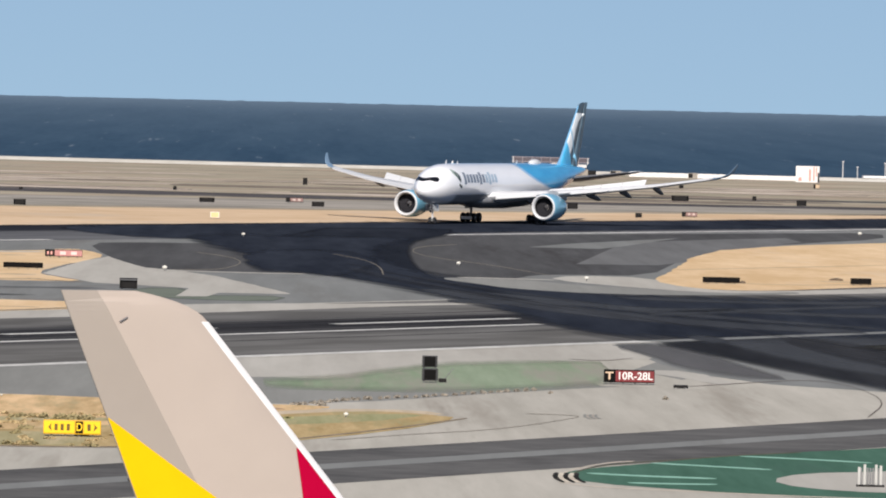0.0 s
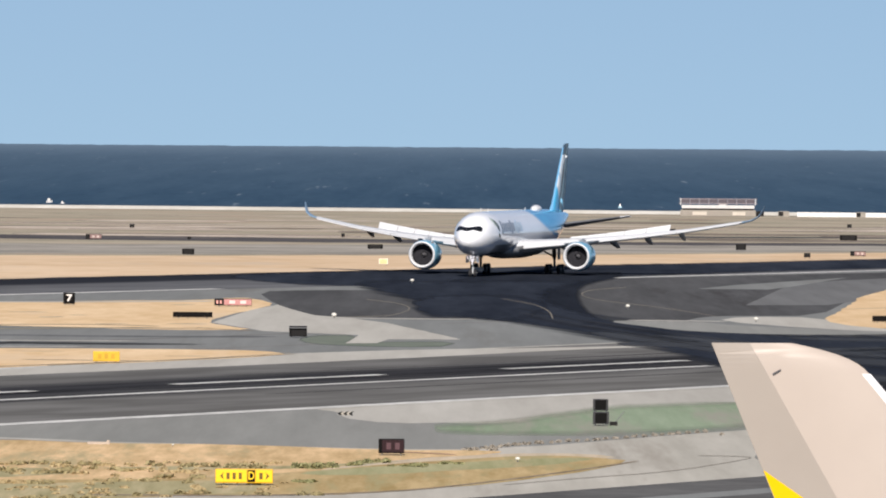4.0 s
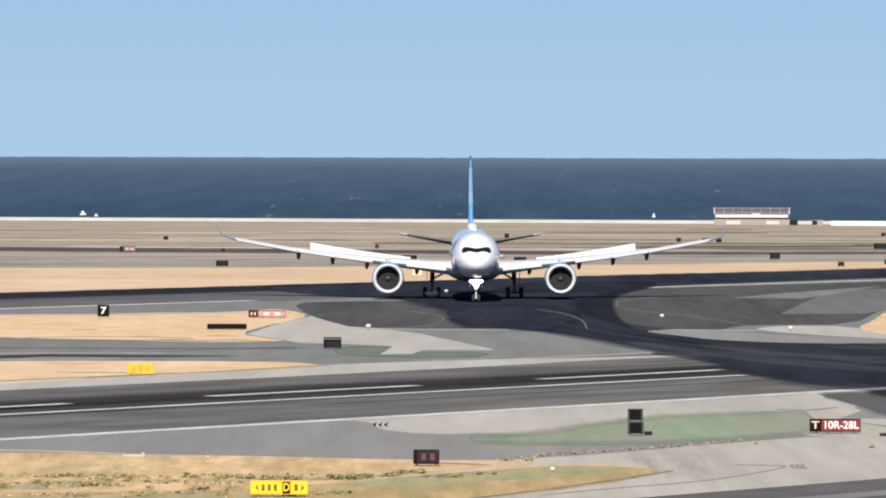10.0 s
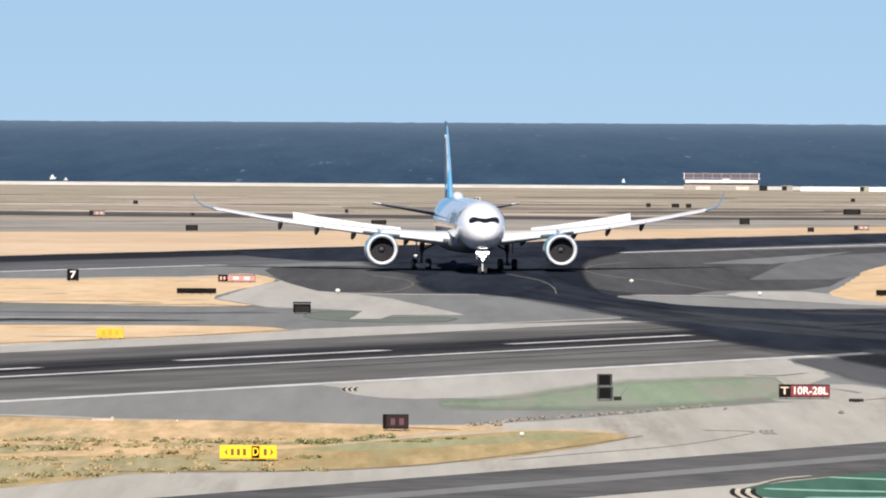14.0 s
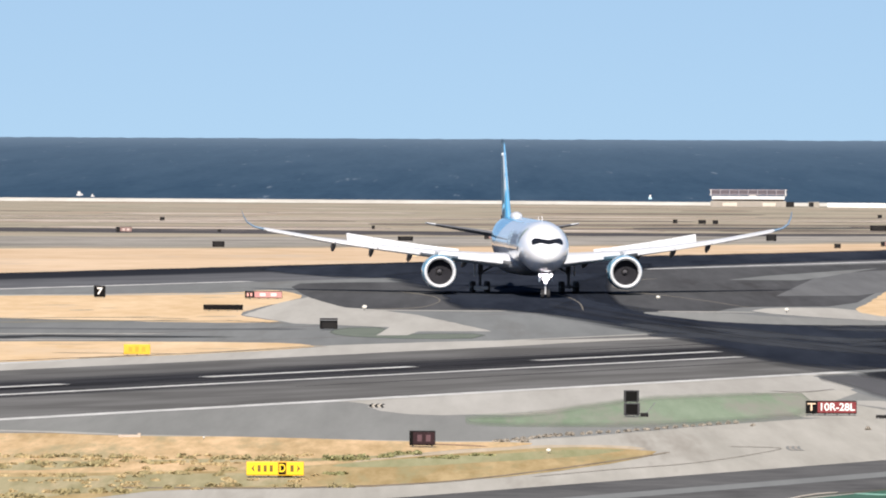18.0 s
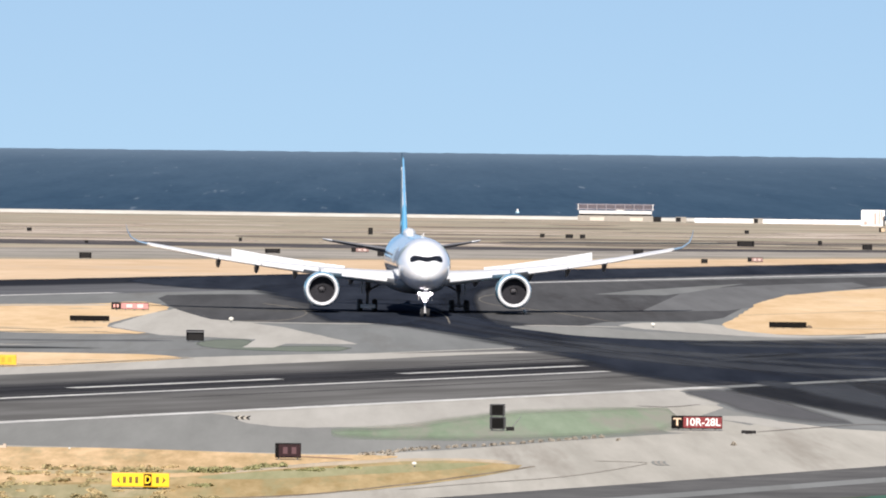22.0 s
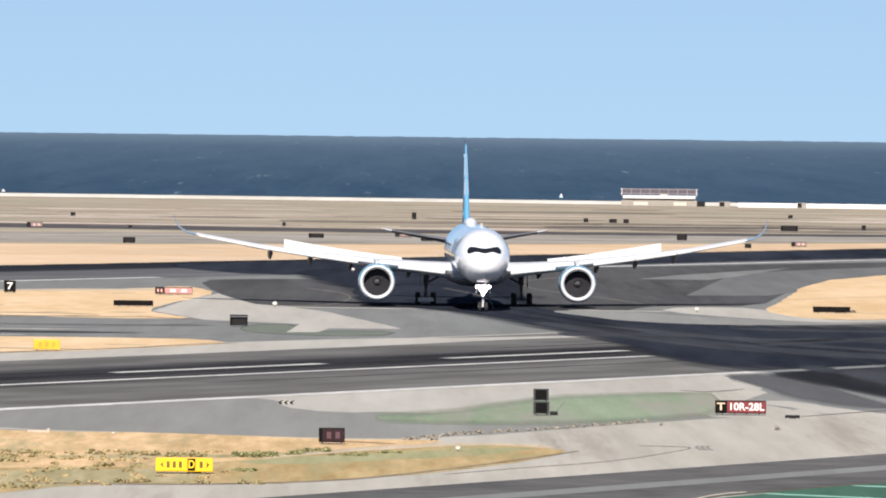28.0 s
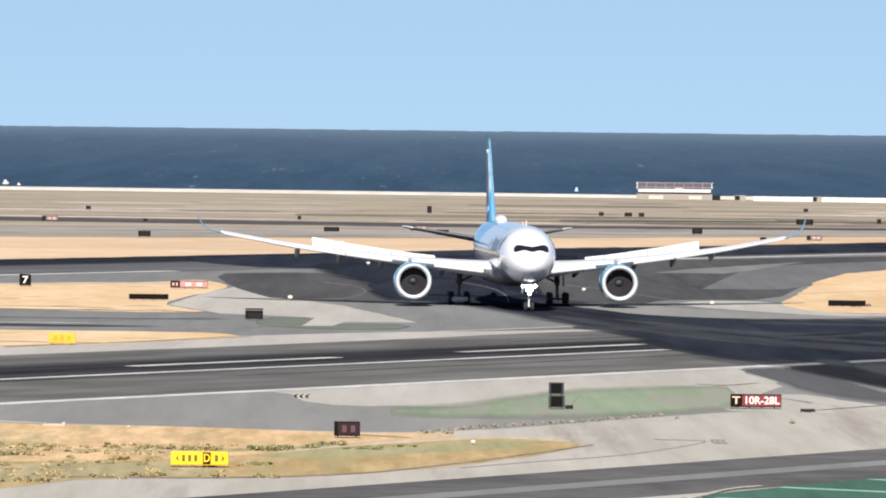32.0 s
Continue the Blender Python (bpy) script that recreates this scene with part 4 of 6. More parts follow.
    for x in (-0.55, -0.2, -0.05, 0.1, 0.4):
        part("slat", boxed(x, 0.05, 0.55, 0.1, 0.05, 0.9, 0.01), M_POST, t, "grey slat")
    part("base", boxed(-0.05, 0, 0.06, 1.5, 0.5, 0.12, 0.03), M_SIGNBACK, t, "dark base")
    t = thing("wind_marker", pose(12.5, 591, 0), "small dark ground box with a thin leaning mast", "marker")
    part("box", boxed(0, 0, 0.14, 0.55, 0.4, 0.28, 0.04), M_SIGNBACK, t)
    part("mast", tube(bmesh.new(), (0.1, 0, 0.2), (0.75, 0, 1.0), 0.03), M_POST, t)
    t = thing("ground_box", pose(29.1, 590, 0), "low dark equipment box on the taxiway edge", "box")
    part("body", boxed(0, 0, 0.13, 1.0, 0.5, 0.22, 0.04), M_SIGNBACK, t)
    part("foot", boxed(-0.35, 0, 0.03, 0.15, 0.5, 0.06), M_POST, t)
    part("foot", boxed(0.35, 0, 0.03, 0.15, 0.5, 0.06), M_POST, t)
    for x, y, sx in ((49.2, 899.7, 0.9), (50.7, 901, 0.8), (62.3, 924, 1.6)):
        t = thing("dark_lump", pose(x, y, 0), "dark lump on the straw grass", "clod", "earth clods")
        b = bmesh.new()
        bmesh.ops.create_icosphere(b, subdivisions=2, radius=0.5, matrix=Matrix.Diagonal((sx, sx * 0.8, 0.42, 1)))
        for v in b.verts:
            v.co *= 1 + 0.35 * noise.noise(v.co * 2.3 + Vector((x, y, 0)))
            v.co.z = max(0.0, v.co.z + 0.08)
        part("clod", b, M_LUMP, t)
    t = thing("pale_kerb_block", pose(-21.8, 550.5, 0), "pale concrete block at the grass edge", "block")
    part("slab", boxed(0, 0, 0.08, 1.45, 0.6, 0.16, 0.03), M_PALEBOX, t)
    part("knob", boxed(0.62, 0, 0.21, 0.2, 0.3, 0.12, 0.04), M_PALEBOX, t)


build_signs()


# ---- the shore: platform house, walls, billboard, boats ----
def build_shore():
    M_BEIGE = plain_mat("beige_wall", (0.277, 0.252, 0.218), 0.8)
    M_RUST = plain_mat("rusty_rail", (0.286, 0.244, 0.252), 0.7)
    M_PANEL = plain_mat("dark_rail_panel", (0.084, 0.0714, 0.084), 0.7)
    M_PALE = plain_mat("white_wall", (0.714, 0.697, 0.672), 0.7)
    t = thing("shore_platform", pose(62.1, 1866, 0, 0, 0, -2), "low beige shore building with a white deck and brown railings", "building")
    part("base_wall", boxed(0, 0, 0.65, 16.6, 6, 1.3, 0.05), M_BEIGE, t, "beige base wall")
    part("recess", boxed(0, 0, 1.45, 15.6, 5.2, 0.4), M_SIGNBACK, t, "dark recess under the deck")
    part("deck", boxed(0, 0, 2.0, 16.0, 6.4, 0.7, 0.06), plain_mat("deck_white", (0.554, 0.546, 0.538), 0.7), t, "off-white deck band")
    for x0, x1 in ((-5.6, -2.5), (3.2, 6.0)):
        part("panel", boxed((x0 + x1) / 2, -3.03, 0.55, x1 - x0, 0.08, 0.75), plain_mat("wall_panel_cream", (0.521, 0.47, 0.403), 0.7), t, "cream wall panel")
    for k in range(9):
        x = -8.2 + 16.4 * k / 8
        part("post", tube(bmesh.new(), (x, -3.0, 2.4), (x, -3.0, 3.85), 0.09, seg=8), M_RUST if 0 < k < 8 else M_PALE, t)
    for z in (2.75, 3.75):
        part("rail", boxed(0, -3.0, z, 17.2, 0.08, 0.13), M_RUST, t, "grey-brown railing bar")
    for k in range(8):
        x = -7.2 + 16.4 * k / 8
        part("rail_panel", boxed(x, -2.96, 3.25, 1.72, 0.03, 0.8), M_PANEL, t, "dark railing panel")
    part("locker", boxed(1.0, -2.4, 2.7, 1.6, 0.8, 0.6, 0.04), M_PALE, t, "white locker on the deck")
    part("side_stair", boxed(9.2, 0, 0.55, 1.8, 2.0, 1.1, 0.05), M_SIGNBACK, t, "dark side stair")

    t = thing("shore_wall", pose(98.5, 1857, 0, 0, 0, -11), "long low white shore wall", "wall")
    for k in range(12):
        part("wall_panel", boxed(-18 + 3.1 * k, 0, 0.5, 3.06, 0.35, 1.0, 0.03), M_PALE, t)
    for x, y, w in ((92.9, 1853, 2.0), (76.3, 1860, 2.4)):
        t = thing("utility_cabinet", pose(x, y, 0), "grey-beige utility cabinet before the white wall", "cabinet", "shore cabinets")
        part("body", boxed(0, 0, 0.6, w, 0.8, 1.2, 0.05), M_BEIGE, t)
        for s in (-0.25, 0.25):
            part("door", boxed(s * w, -0.41, 0.62, w * 0.44, 0.03, 0.95, 0.01), M_SIGNBACK if s < 0 else M_BEIGE, t)

    t = thing("billboard_cabin", pose(116.7, 1832, 0, 0, 0, -4), "white block cabin with faded red vertical stripes", "cabin")
    part("body", boxed(0, 0, 1.75, 5.1, 3.0, 3.5, 0.08), M_PALE, t, "white cabin body")
    for x, w, z, h in ((0.5, 0.5, 1.6, 2.6), (1.35, 0.35, 1.9, 3.0), (1.9, 0.3, 2.3, 2.0), (-1.6, 0.7, 0.7, 0.8)):
        part("stripe", boxed(x, -1.52, z, w, 0.03, h), M_SIGNPINK, t, "faded red stripe")
    part("door", boxed(2.35, -1.52, 1.1, 0.35, 0.04, 2.1), M_SIGNBACK, t, "dark door")
    M_POLE = plain_mat("pole_grey_white", (0.42, 0.42, 0.42), 0.6)
    for x, y, h in ((127.9, 1885, 4.2), (137.7, 1890, 4.0), (131.5, 1890, 3.0)):
        t = thing("white_pole", pose(x, y, 0), "slim grey-white pole on the shore", "pole", "shore poles")
        part("pole", tube(bmesh.new(), (0, 0, 0), (0, 0, h), 0.17, 0.12), M_POLE, t)
        part("cap", boxed(0, 0, h, 0.5, 0.4, 0.25, 0.04), M_POLE, t)
    t = thing("jetty", pose(143, 1880, 0), "pale concrete jetty by the water", "jetty")
    part("deck", boxed(0, 0, 0.95, 22, 4, 0.5, 0.05), M_PALE, t)
    for k in range(6):
        part("pile", tube(bmesh.new(), (-10 + 4 * k, -1.6, 0), (-10 + 4 * k, -1.6, 0.8), 0.25), M_BEIGE, t)

    for x, y, s, lb in ((-99.3, 2175, 0.62, "small white motor boat on the bay"), (-94.8, 2150, 0.36, "tiny white dinghy on the bay")):
        z = -1.5
        t = thing("boat", pose(x, y, z, 0, 0, 20), lb, "boat", "boats")
        part("hull", loft_box([(-1.2, 0.45, 0.0, 0.7), (0.2, 0.6, 0.0, 0.75), (1.0, 0.35, 0.05, 0.85), (1.5, 0.04, 0.2, 0.95)], s), M_PALE, t)
        part("cabin", boxed(-0.1 * s, 0, 1.2 * s, 1.1 * s, 0.8 * s, 1.1 * s, 0.08 * s), M_PALE, t)
        part("mast", tube(bmesh.new(), (0, 0, 1.6 * s), (0, 0, 2.4 * s), 0.06 * s), M_POST, t)
    t = thing("buoy", pose(46.9, 2160, -1.6), "small pale blue buoy on the bay", "buoy")
    part("float", tube(bmesh.new(), (0, 0, 0), (0, 0, 0.5), 0.5, 0.45, 14), M_COWLBLUE, t)
    part("beacon_post", tube(bmesh.new(), (0, 0, 0.5), (0, 0, 1.1), 0.3, 0.2, 10), M_PALE, t)


def loft_box(secs, s):
    """A boat-like hull from (x, half width, keel, deck) stations."""
    bm = bmesh.new()
    rings = [[bm.verts.new((x * s, y * s, z * s)) for y, z in ((-w, d), (-w * 0.6, k), (w * 0.6, k), (w, d))] for x, w, k, d in secs]
    for a, b in zip(rings, rings[1:]):
        for i in range(4):
            bm.faces.new((a[i], a[(i + 1) % 4], b[(i + 1) % 4], b[i]))
    bm.faces.new(rings[0])
    bm.faces.new(list(reversed(rings[-1])))
    bmesh.ops.recalc_face_normals(bm, faces=bm.faces)
    return bm


M_COWLBLUE = plain_mat("buoy_pale_blue", (0.378, 0.571, 0.655), 0.5)
build_shore()


# ---- scrub: low shrubs and tufts, joined because nobody could count them ----
def leaf_mat(name, dark, light):
    m, n, l, b = node_mat(name, 0.9, 0.0)
    g = n.new("ShaderNodeNewGeometry")
    l.new(ramp(n, l, g.outputs["Random Per Island"], [(0.0, dark), (1.0, light)]), b.inputs["Base Color"])
    return m


def shrubs(name, spots, material, label, seed=7):
    """spots: (x, y, spread x, spread y, how many, half width, height); each a low dome of small leaves."""
    v, f = [], []
    rnd = random.Random(seed)
    for x0, y0, sx, sy, count, half, tall in spots:
        for _ in range(max(2, round(count * 0.65))):
            x, y = x0 + rnd.uniform(-sx, sx), y0 + rnd.uniform(-sy, sy)
            r, h = half * rnd.uniform(0.5, 1.3), tall * rnd.uniform(0.6, 1.2)
            for _ in range(40):
                a, q, up = rnd.uniform(0, 2 * math.pi), math.sqrt(rnd.random()), rnd.random()
                k = q * math.sqrt(1 - 0.75 * up * up)
                c = Vector((x + math.cos(a) * k * r, y + math.sin(a) * k * r * 1.5, max(0.03, up * h)))
                d = Vector((rnd.gauss(0, 1), rnd.gauss(0, 1), rnd.gauss(0.5, 1))).normalized()
                e = d.orthogonal().normalized()
                w = rnd.uniform(0.09, 0.17) * (0.6 + r)
                o = d.cross(e)
                i = len(v)
                v += [tuple(c - e * w), tuple(c + o * w * 0.6), tuple(c + e * w), tuple(c - o * w * 0.6)]
                f.append((i, i + 1, i + 2, i + 3))
    v = [(px, py, max(0.005, pz)) for px, py, pz in v]
    me = bpy.data.meshes.new(name)
    me.from_pydata(v, [], f)
    me.materials.append(material)
    return tagged(new(name, me), label, "grass", kind="stuff")


def build_scrub():
    olive = leaf_mat("olive_scrub_leaf", (0.235, 0.20, 0.105), (0.325, 0.275, 0.15))
    green = leaf_mat("green_scrub_leaf", (0.18, 0.18, 0.085), (0.27, 0.26, 0.135))
    brown = leaf_mat("brown_weed_leaf", (0.22, 0.20, 0.17), (0.32, 0.285, 0.235))
    # upper row, broken, and clumps inside the straw
    upper = [
        (-31, 517, 2.0, 1.2, 9, 0.5, 0.16), (-27, 518, 2.2, 1.2, 10, 0.55, 0.18), (-22.5, 518, 2.6, 1.4, 12, 0.55, 0.2), (-15.5, 517, 2.2, 1.4, 14, 0.5, 0.22), (-12, 515, 1.6, 1.2, 12, 0.5, 0.26),
        (-28, 503, 2.4, 2.2, 10, 0.6, 0.22), (-24, 507, 2.0, 2.4, 12, 0.6, 0.2), (-20.5, 510, 3.0, 2.0, 12, 0.5, 0.16), (-15, 500, 1.4, 1.0, 8, 0.45, 0.18), (-14.3, 493.5, 0.4, 0.5, 3, 0.4, 0.24),
    ]
    # a thin dark line and the lower rim
    lower = [
        (-21, 491.5, 2.4, 0.8, 9, 0.5, 0.12), (-18, 495.5, 1.8, 0.8, 7, 0.5, 0.12),
        (-26.5, 461.6, 2.2, 1.0, 16, 0.5, 0.2), (-24, 463.0, 1.0, 0.8, 12, 0.5, 0.24), (-22.2, 469.5, 0.6, 1.2, 6, 0.45, 0.24), (-20.5, 471, 0.4, 1.0, 5, 0.4, 0.26), (-19.1, 470.8, 0.35, 0.6, 4, 0.42, 0.26),
        (-17.4, 476, 0.9, 0.8, 4, 0.35, 0.16), (-13.6, 479.2, 1.2, 0.6, 7, 0.4, 0.18), (-10.6, 479.0, 1.4, 0.6, 7, 0.4, 0.16), (-7, 478.8, 0.8, 0.6, 5, 0.4, 0.18)]
    shrubs("scrub", upper + lower, olive, "dark olive low scrub along the dry grass")
    rnd = random.Random(21)
    tufts = []
    for k in range(150):
        x = rnd.uniform(-33, -9)
        row = rnd.choice((518, 516, 509, 506, 503, 494, 491, 485, 478, 470, 464))
        y = row + rnd.gauss(0, 1.3) + max(0.0, x + 22) * 0.25
        if y > 478 + max(0.0, -x - 12) * -1.4:
            tufts.append((x, y, 0.5, 0.5, 3, rnd.uniform(0.16, 0.36), rnd.uniform(0.05, 0.14)))
    shrubs("dry_tufts", tufts, leaf_mat("dry_tuft_leaf", (0.33, 0.255, 0.135), (0.47, 0.37, 0.21)), "small brown tufts scattered in the dry grass", 12)
    shrubs("green_scrub", [(-8.0, 515.6, 0.8, 0.8, 10, 0.5, 0.3), (-6.6, 516.4, 0.7, 0.9, 8, 0.5, 0.28), (-5.2, 520, 0.6, 0.9, 8, 0.42, 0.24), (-3.3, 525.2, 0.9, 1.0, 8, 0.4, 0.2), (-1.6, 519.8, 1.6, 1.0, 9, 0.5, 0.12), (1.0, 523.5, 1.2, 1.2, 5, 0.45, 0.1), (-7.6, 495.4, 0.7, 1.0, 6, 0.5, 0.14)], green, "dark green low scrub in the dry grass", 8)
    # a broken row of small weeds along the edge of the green ground
    row = [(2.0, 543.5), (5.0, 553.3), (7.3, 557.5), (11.1, 564.1), (15.1, 572.8), (18.8, 580.6)]
    weeds = [(27.0, 568.5, 0.1, 0.3, 3, 0.16, 0.2), (19.8, 575, 0.5, 1.0, 3, 0.14, 0.1), (2.6, 546, 1.4, 1.0, 6, 0.4, 0.14)]
    for k in range(30):
        q = (k + 0.5) / 30 * 5
        (xa, ya), (xb, yb) = row[int(q)], row[int(q) + 1]
        weeds.append((xa + (xb - xa) * (q % 1), ya + (yb - ya) * (q % 1), 0.12, 0.8, 3, 0.17, 0.16))
    shrubs("weeds", weeds, brown, "row of small brown weeds along the green ground", 9)


build_scrub()


# ---- aircraft: x forward, y to its left, z up; the origin lies on the ground under the nose wheel ----
NOSE = 4.9   # the nose tip lies this far ahead of the nose wheel
# distance from the nose tip, half width, half height, height of the centre
STATIONS = [(0.0, 0.06, 0.06, 4.62), (0.25, 0.62, 0.60, 4.64), (0.8, 1.14, 1.10, 4.70), (1.6, 1.62, 1.58, 4.80), (2.6, 2.05, 2.05, 4.95),
            (4.0, 2.47, 2.52, 5.12), (5.6, 2.76, 2.82, 5.27), (7.6, 2.94, 3.00, 5.36), (10.0, 2.98, 3.05, 5.40), (42.0, 2.98, 3.05, 5.40),
            (46.0, 2.92, 2.95, 5.50), (50.0, 2.66, 2.66, 5.76), (54.0, 2.22, 2.20, 6.15), (58.0, 1.62, 1.62, 6.60), (62.0, 0.98, 1.02, 7.00),
            (65.0, 0.50, 0.58, 7.28), (66.6, 0.22, 0.28, 7.40)]


def hull(d):
    """Half width, half height and centre height of the fuselage at d metres from the nose tip."""
    xs = [s[0] for s in STATIONS]
    return tuple(float(np.interp(d, xs, [s[k] for s in STATIONS])) for k in (1, 2, 3))


def on_hull(d, phi, out=0.0):
    w, h, c = hull(d)
    return Vector((NOSE - d, (w + out) * math.sin(phi), c + (h + out) * math.cos(phi)))


def smooth(ob, angle=40):
    for f in ob.data.polygons:
        f.use_smooth = True
    ob.data.set_sharp_from_angle(angle=radians(angle))
    return ob


def airfoil(t, k=9):
    """Unit chord section from the trailing edge over the top to the leading edge and back below: (aft, up)."""
    out = []
    for i in range(2 * k):
        a = math.pi * i / k
        x = 0.5 + 0.5 * math.cos(a)
        y = 5 * t * (0.2969 * math.sqrt(max(x, 0)) - 0.126 * x - 0.3516 * x * x + 0.2843 * x ** 3 - 0.1015 * x ** 4) + 0.004
        out.append((x, y if i < k else -y))
    return out


def wing_bm(sections, t=0.11):
    """sections: (y, z, leading edge x, chord, thickness, cant in degrees, incidence in degrees)."""
    rings = []
    for y, z, x, c, th, cant, inc in sections:
        ca, sa, ci, si = math.cos(radians(cant)), math.sin(radians(cant)), math.cos(radians(inc)), math.sin(radians(inc))
        r = []
        for a, u in airfoil(th):
            ax, up = a * c, u * c
            px, pz = ax * ci + up * si, up * ci - ax * si
            r.append((x - px, y - pz * sa, z + pz * ca))
        rings.append(r)
    return loft(rings)


def lathe(profile, seg=36, axis=(0, 0, 0)):
    """Turned about the x axis; profile: (x, radius)."""
    return loft([[(axis[0] + x, axis[1] + r * math.sin(2 * math.pi * i / seg), axis[2] + r * math.cos(2 * math.pi * i / seg)) for i in range(seg)] for x, r in profile], caps=False)


def livery_mat(name):
    """White paint forward, sky blue aft of a slanted sweep with a white line in it."""
    m, n, l, b = node_mat(name, 0.32, 0.45)
    c, s = n.new("ShaderNodeTexCoord"), n.new("ShaderNodeSeparateXYZ")
    l.new(c.outputs["Object"], s.inputs[0])
    dirt = noise_at(n, l, coords(n, l, (0.25, 1, 1)), 0.8, 5.0, 0.6)
    white = ramp(n, l, dirt, [(0.35, (0.85, 0.87, 0.90)), (0.6, (0.89, 0.91, 0.94))])
    blue = ramp(n, l, dirt, [(0.35, (0.03, 0.33, 0.66)), (0.6, (0.045, 0.40, 0.74))])
    # the sweep: further aft near the belly
    z = math_node(n, l, "SUBTRACT", s.outputs["Z"], 8.4)
    edge = math_node(n, l, "ADD", s.outputs["X"], math_node(n, l, "MULTIPLY", math_node(n, l, "MULTIPLY", z, z), 0.8))
    k = math_node(n, l, "MULTIPLY", math_node(n, l, "ADD", edge, 29.0), -0.6)
    col = blend(n, l, "MIX", ramp(n, l, k, [(0.0, (0, 0, 0)), (0.12, (0.55, 0.55, 0.55)), (0.9, (0.75, 0.75, 0.75)), (1.0, (1, 1, 1))]), white, blue)
    # shade on the lower hull put into the paint, from behind the nose
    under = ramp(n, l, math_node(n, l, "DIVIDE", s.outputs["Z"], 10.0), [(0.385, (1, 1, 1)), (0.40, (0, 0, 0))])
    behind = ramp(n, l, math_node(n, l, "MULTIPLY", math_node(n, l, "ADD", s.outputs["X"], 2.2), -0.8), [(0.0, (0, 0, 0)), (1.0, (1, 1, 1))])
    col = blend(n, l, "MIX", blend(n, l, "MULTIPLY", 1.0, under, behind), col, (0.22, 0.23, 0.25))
    l.new(col, b.inputs["Base Color"])
    b.inputs["Coat Weight"].default_value, b.inputs["Coat Roughness"].default_value = 1.0, 0.06
    return m


def fin_mat(name):
    """Sky blue root, a white crescent hooked at its top, slate rudder and tip."""
    m, n, l, b = node_mat(name, 0.35, 0.45)
    c, s = n.new("ShaderNodeTexCoord"), n.new("ShaderNodeSeparateXYZ")
    l.new(c.outputs["Object"], s.inputs[0])
    dirt = noise_at(n, l, coords(n, l), 0.8, 4.0)
    blue = ramp(n, l, dirt, [(0.35, (0.05, 0.42, 0.74)), (0.6, (0.08, 0.50, 0.82))])
    z = s.outputs["Z"]
    # share of the chord aft of the leading edge
    aft = math_node(n, l, "SUBTRACT", math_node(n, l, "MULTIPLY", math_node(n, l, "SUBTRACT", z, 8.0), -0.87), math_node(n, l, "ADD", s.outputs["X"], 50.4))
    q = math_node(n, l, "DIVIDE", aft, 5.5)
    reach = ramp(n, l, math_node(n, l, "DIVIDE", z, 20.0), [(h / 20.0, (w, w, w)) for h, w in ((8.5, 0.62), (10.5, 0.60), (12.0, 0.54), (13.6, 0.42), (14.8, 0.42), (15.6, 0.60), (16.0, 0.72), (16.1, 0.0))])
    white = ramp(n, l, math_node(n, l, "MULTIPLY", math_node(n, l, "SUBTRACT", reach, q), 9.0), [(0.0, (0, 0, 0)), (1.0, (1, 1, 1))])
    col = blend(n, l, "MIX", white, ramp(n, l, dirt, [(0.35, (0.045, 0.075, 0.105)), (0.6, (0.06, 0.10, 0.135))]), (0.86, 0.92, 0.94))
    # a thin blue thread in the crescent
    thread = math_node(n, l, "ABSOLUTE", math_node(n, l, "SUBTRACT", math_node(n, l, "SUBTRACT", 13.6, math_node(n, l, "MULTIPLY", q, 4.2)), z))
    col = blend(n, l, "MIX", ramp(n, l, thread, [(0.12, (0.8, 0.8, 0.8)), (0.3, (0, 0, 0))]), col, (0.20, 0.48, 0.70))
    root = math_node(n, l, "SUBTRACT", math_node(n, l, "SUBTRACT", 11.9, math_node(n, l, "MULTIPLY", q, 3.6)), z)
    col = blend(n, l, "MIX", ramp(n, l, math_node(n, l, "MULTIPLY", root, 3.0), [(0.0, (0, 0, 0)), (1.0, (1, 1, 1))]), col, blue)
    col = blend(n, l, "MIX", ramp(n, l, math_node(n, l, "DIVIDE", aft, 2.0), [(0.04, (1, 1, 1)), (0.11, (0, 0, 0))]), col, (0.15, 0.37, 0.60))
    l.new(col, b.inputs["Base Color"])
    return m


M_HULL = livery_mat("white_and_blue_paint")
M_FIN = fin_mat("blue_fin_paint")
M_WHITE = plain_mat("aircraft_white", (0.58, 0.596, 0.613), 0.3, coat=0.3, wear=0.06)
M_WING = plain_mat("wing_white_grey", (0.538, 0.554, 0.575), 0.38, wear=0.06, scale=0.6)
M_WINGLOW = plain_mat("wing_mid_grey", (0.353, 0.361, 0.378), 0.45)
M_BELLY = plain_mat("belly_grey", (0.185, 0.193, 0.21), 0.45)
M_WINGLET = plain_mat("winglet_blue", (0.185, 0.286, 0.403), 0.4)
M_FAIRING = plain_mat("shaded_fairing_grey", (0.118, 0.118, 0.126), 0.5)
M_TAIL = plain_mat("tailplane_dark_grey", (0.134, 0.139, 0.151), 0.5)
M_COWL = plain_mat("cowl_blue", (0.17, 0.43, 0.60), 0.3, coat=1.0)
M_METAL = plain_mat("bright_lip_metal", (0.66, 0.68, 0.70), 0.4, metal=0.0)
M_DUCT = plain_mat("intake_dark", (0.034, 0.034, 0.038), 0.7, spec=0.08)
M_SPINNER = plain_mat("spinner_grey", (0.08, 0.08, 0.088), 0.7, spec=0.1)
M_BLADE = plain_mat("fan_blade_grey", (0.030, 0.030, 0.035), 0.85, spec=0.03)
M_GLASS = plain_mat("cockpit_glass", (0.012, 0.013, 0.016), 0.12, spec=0.6)
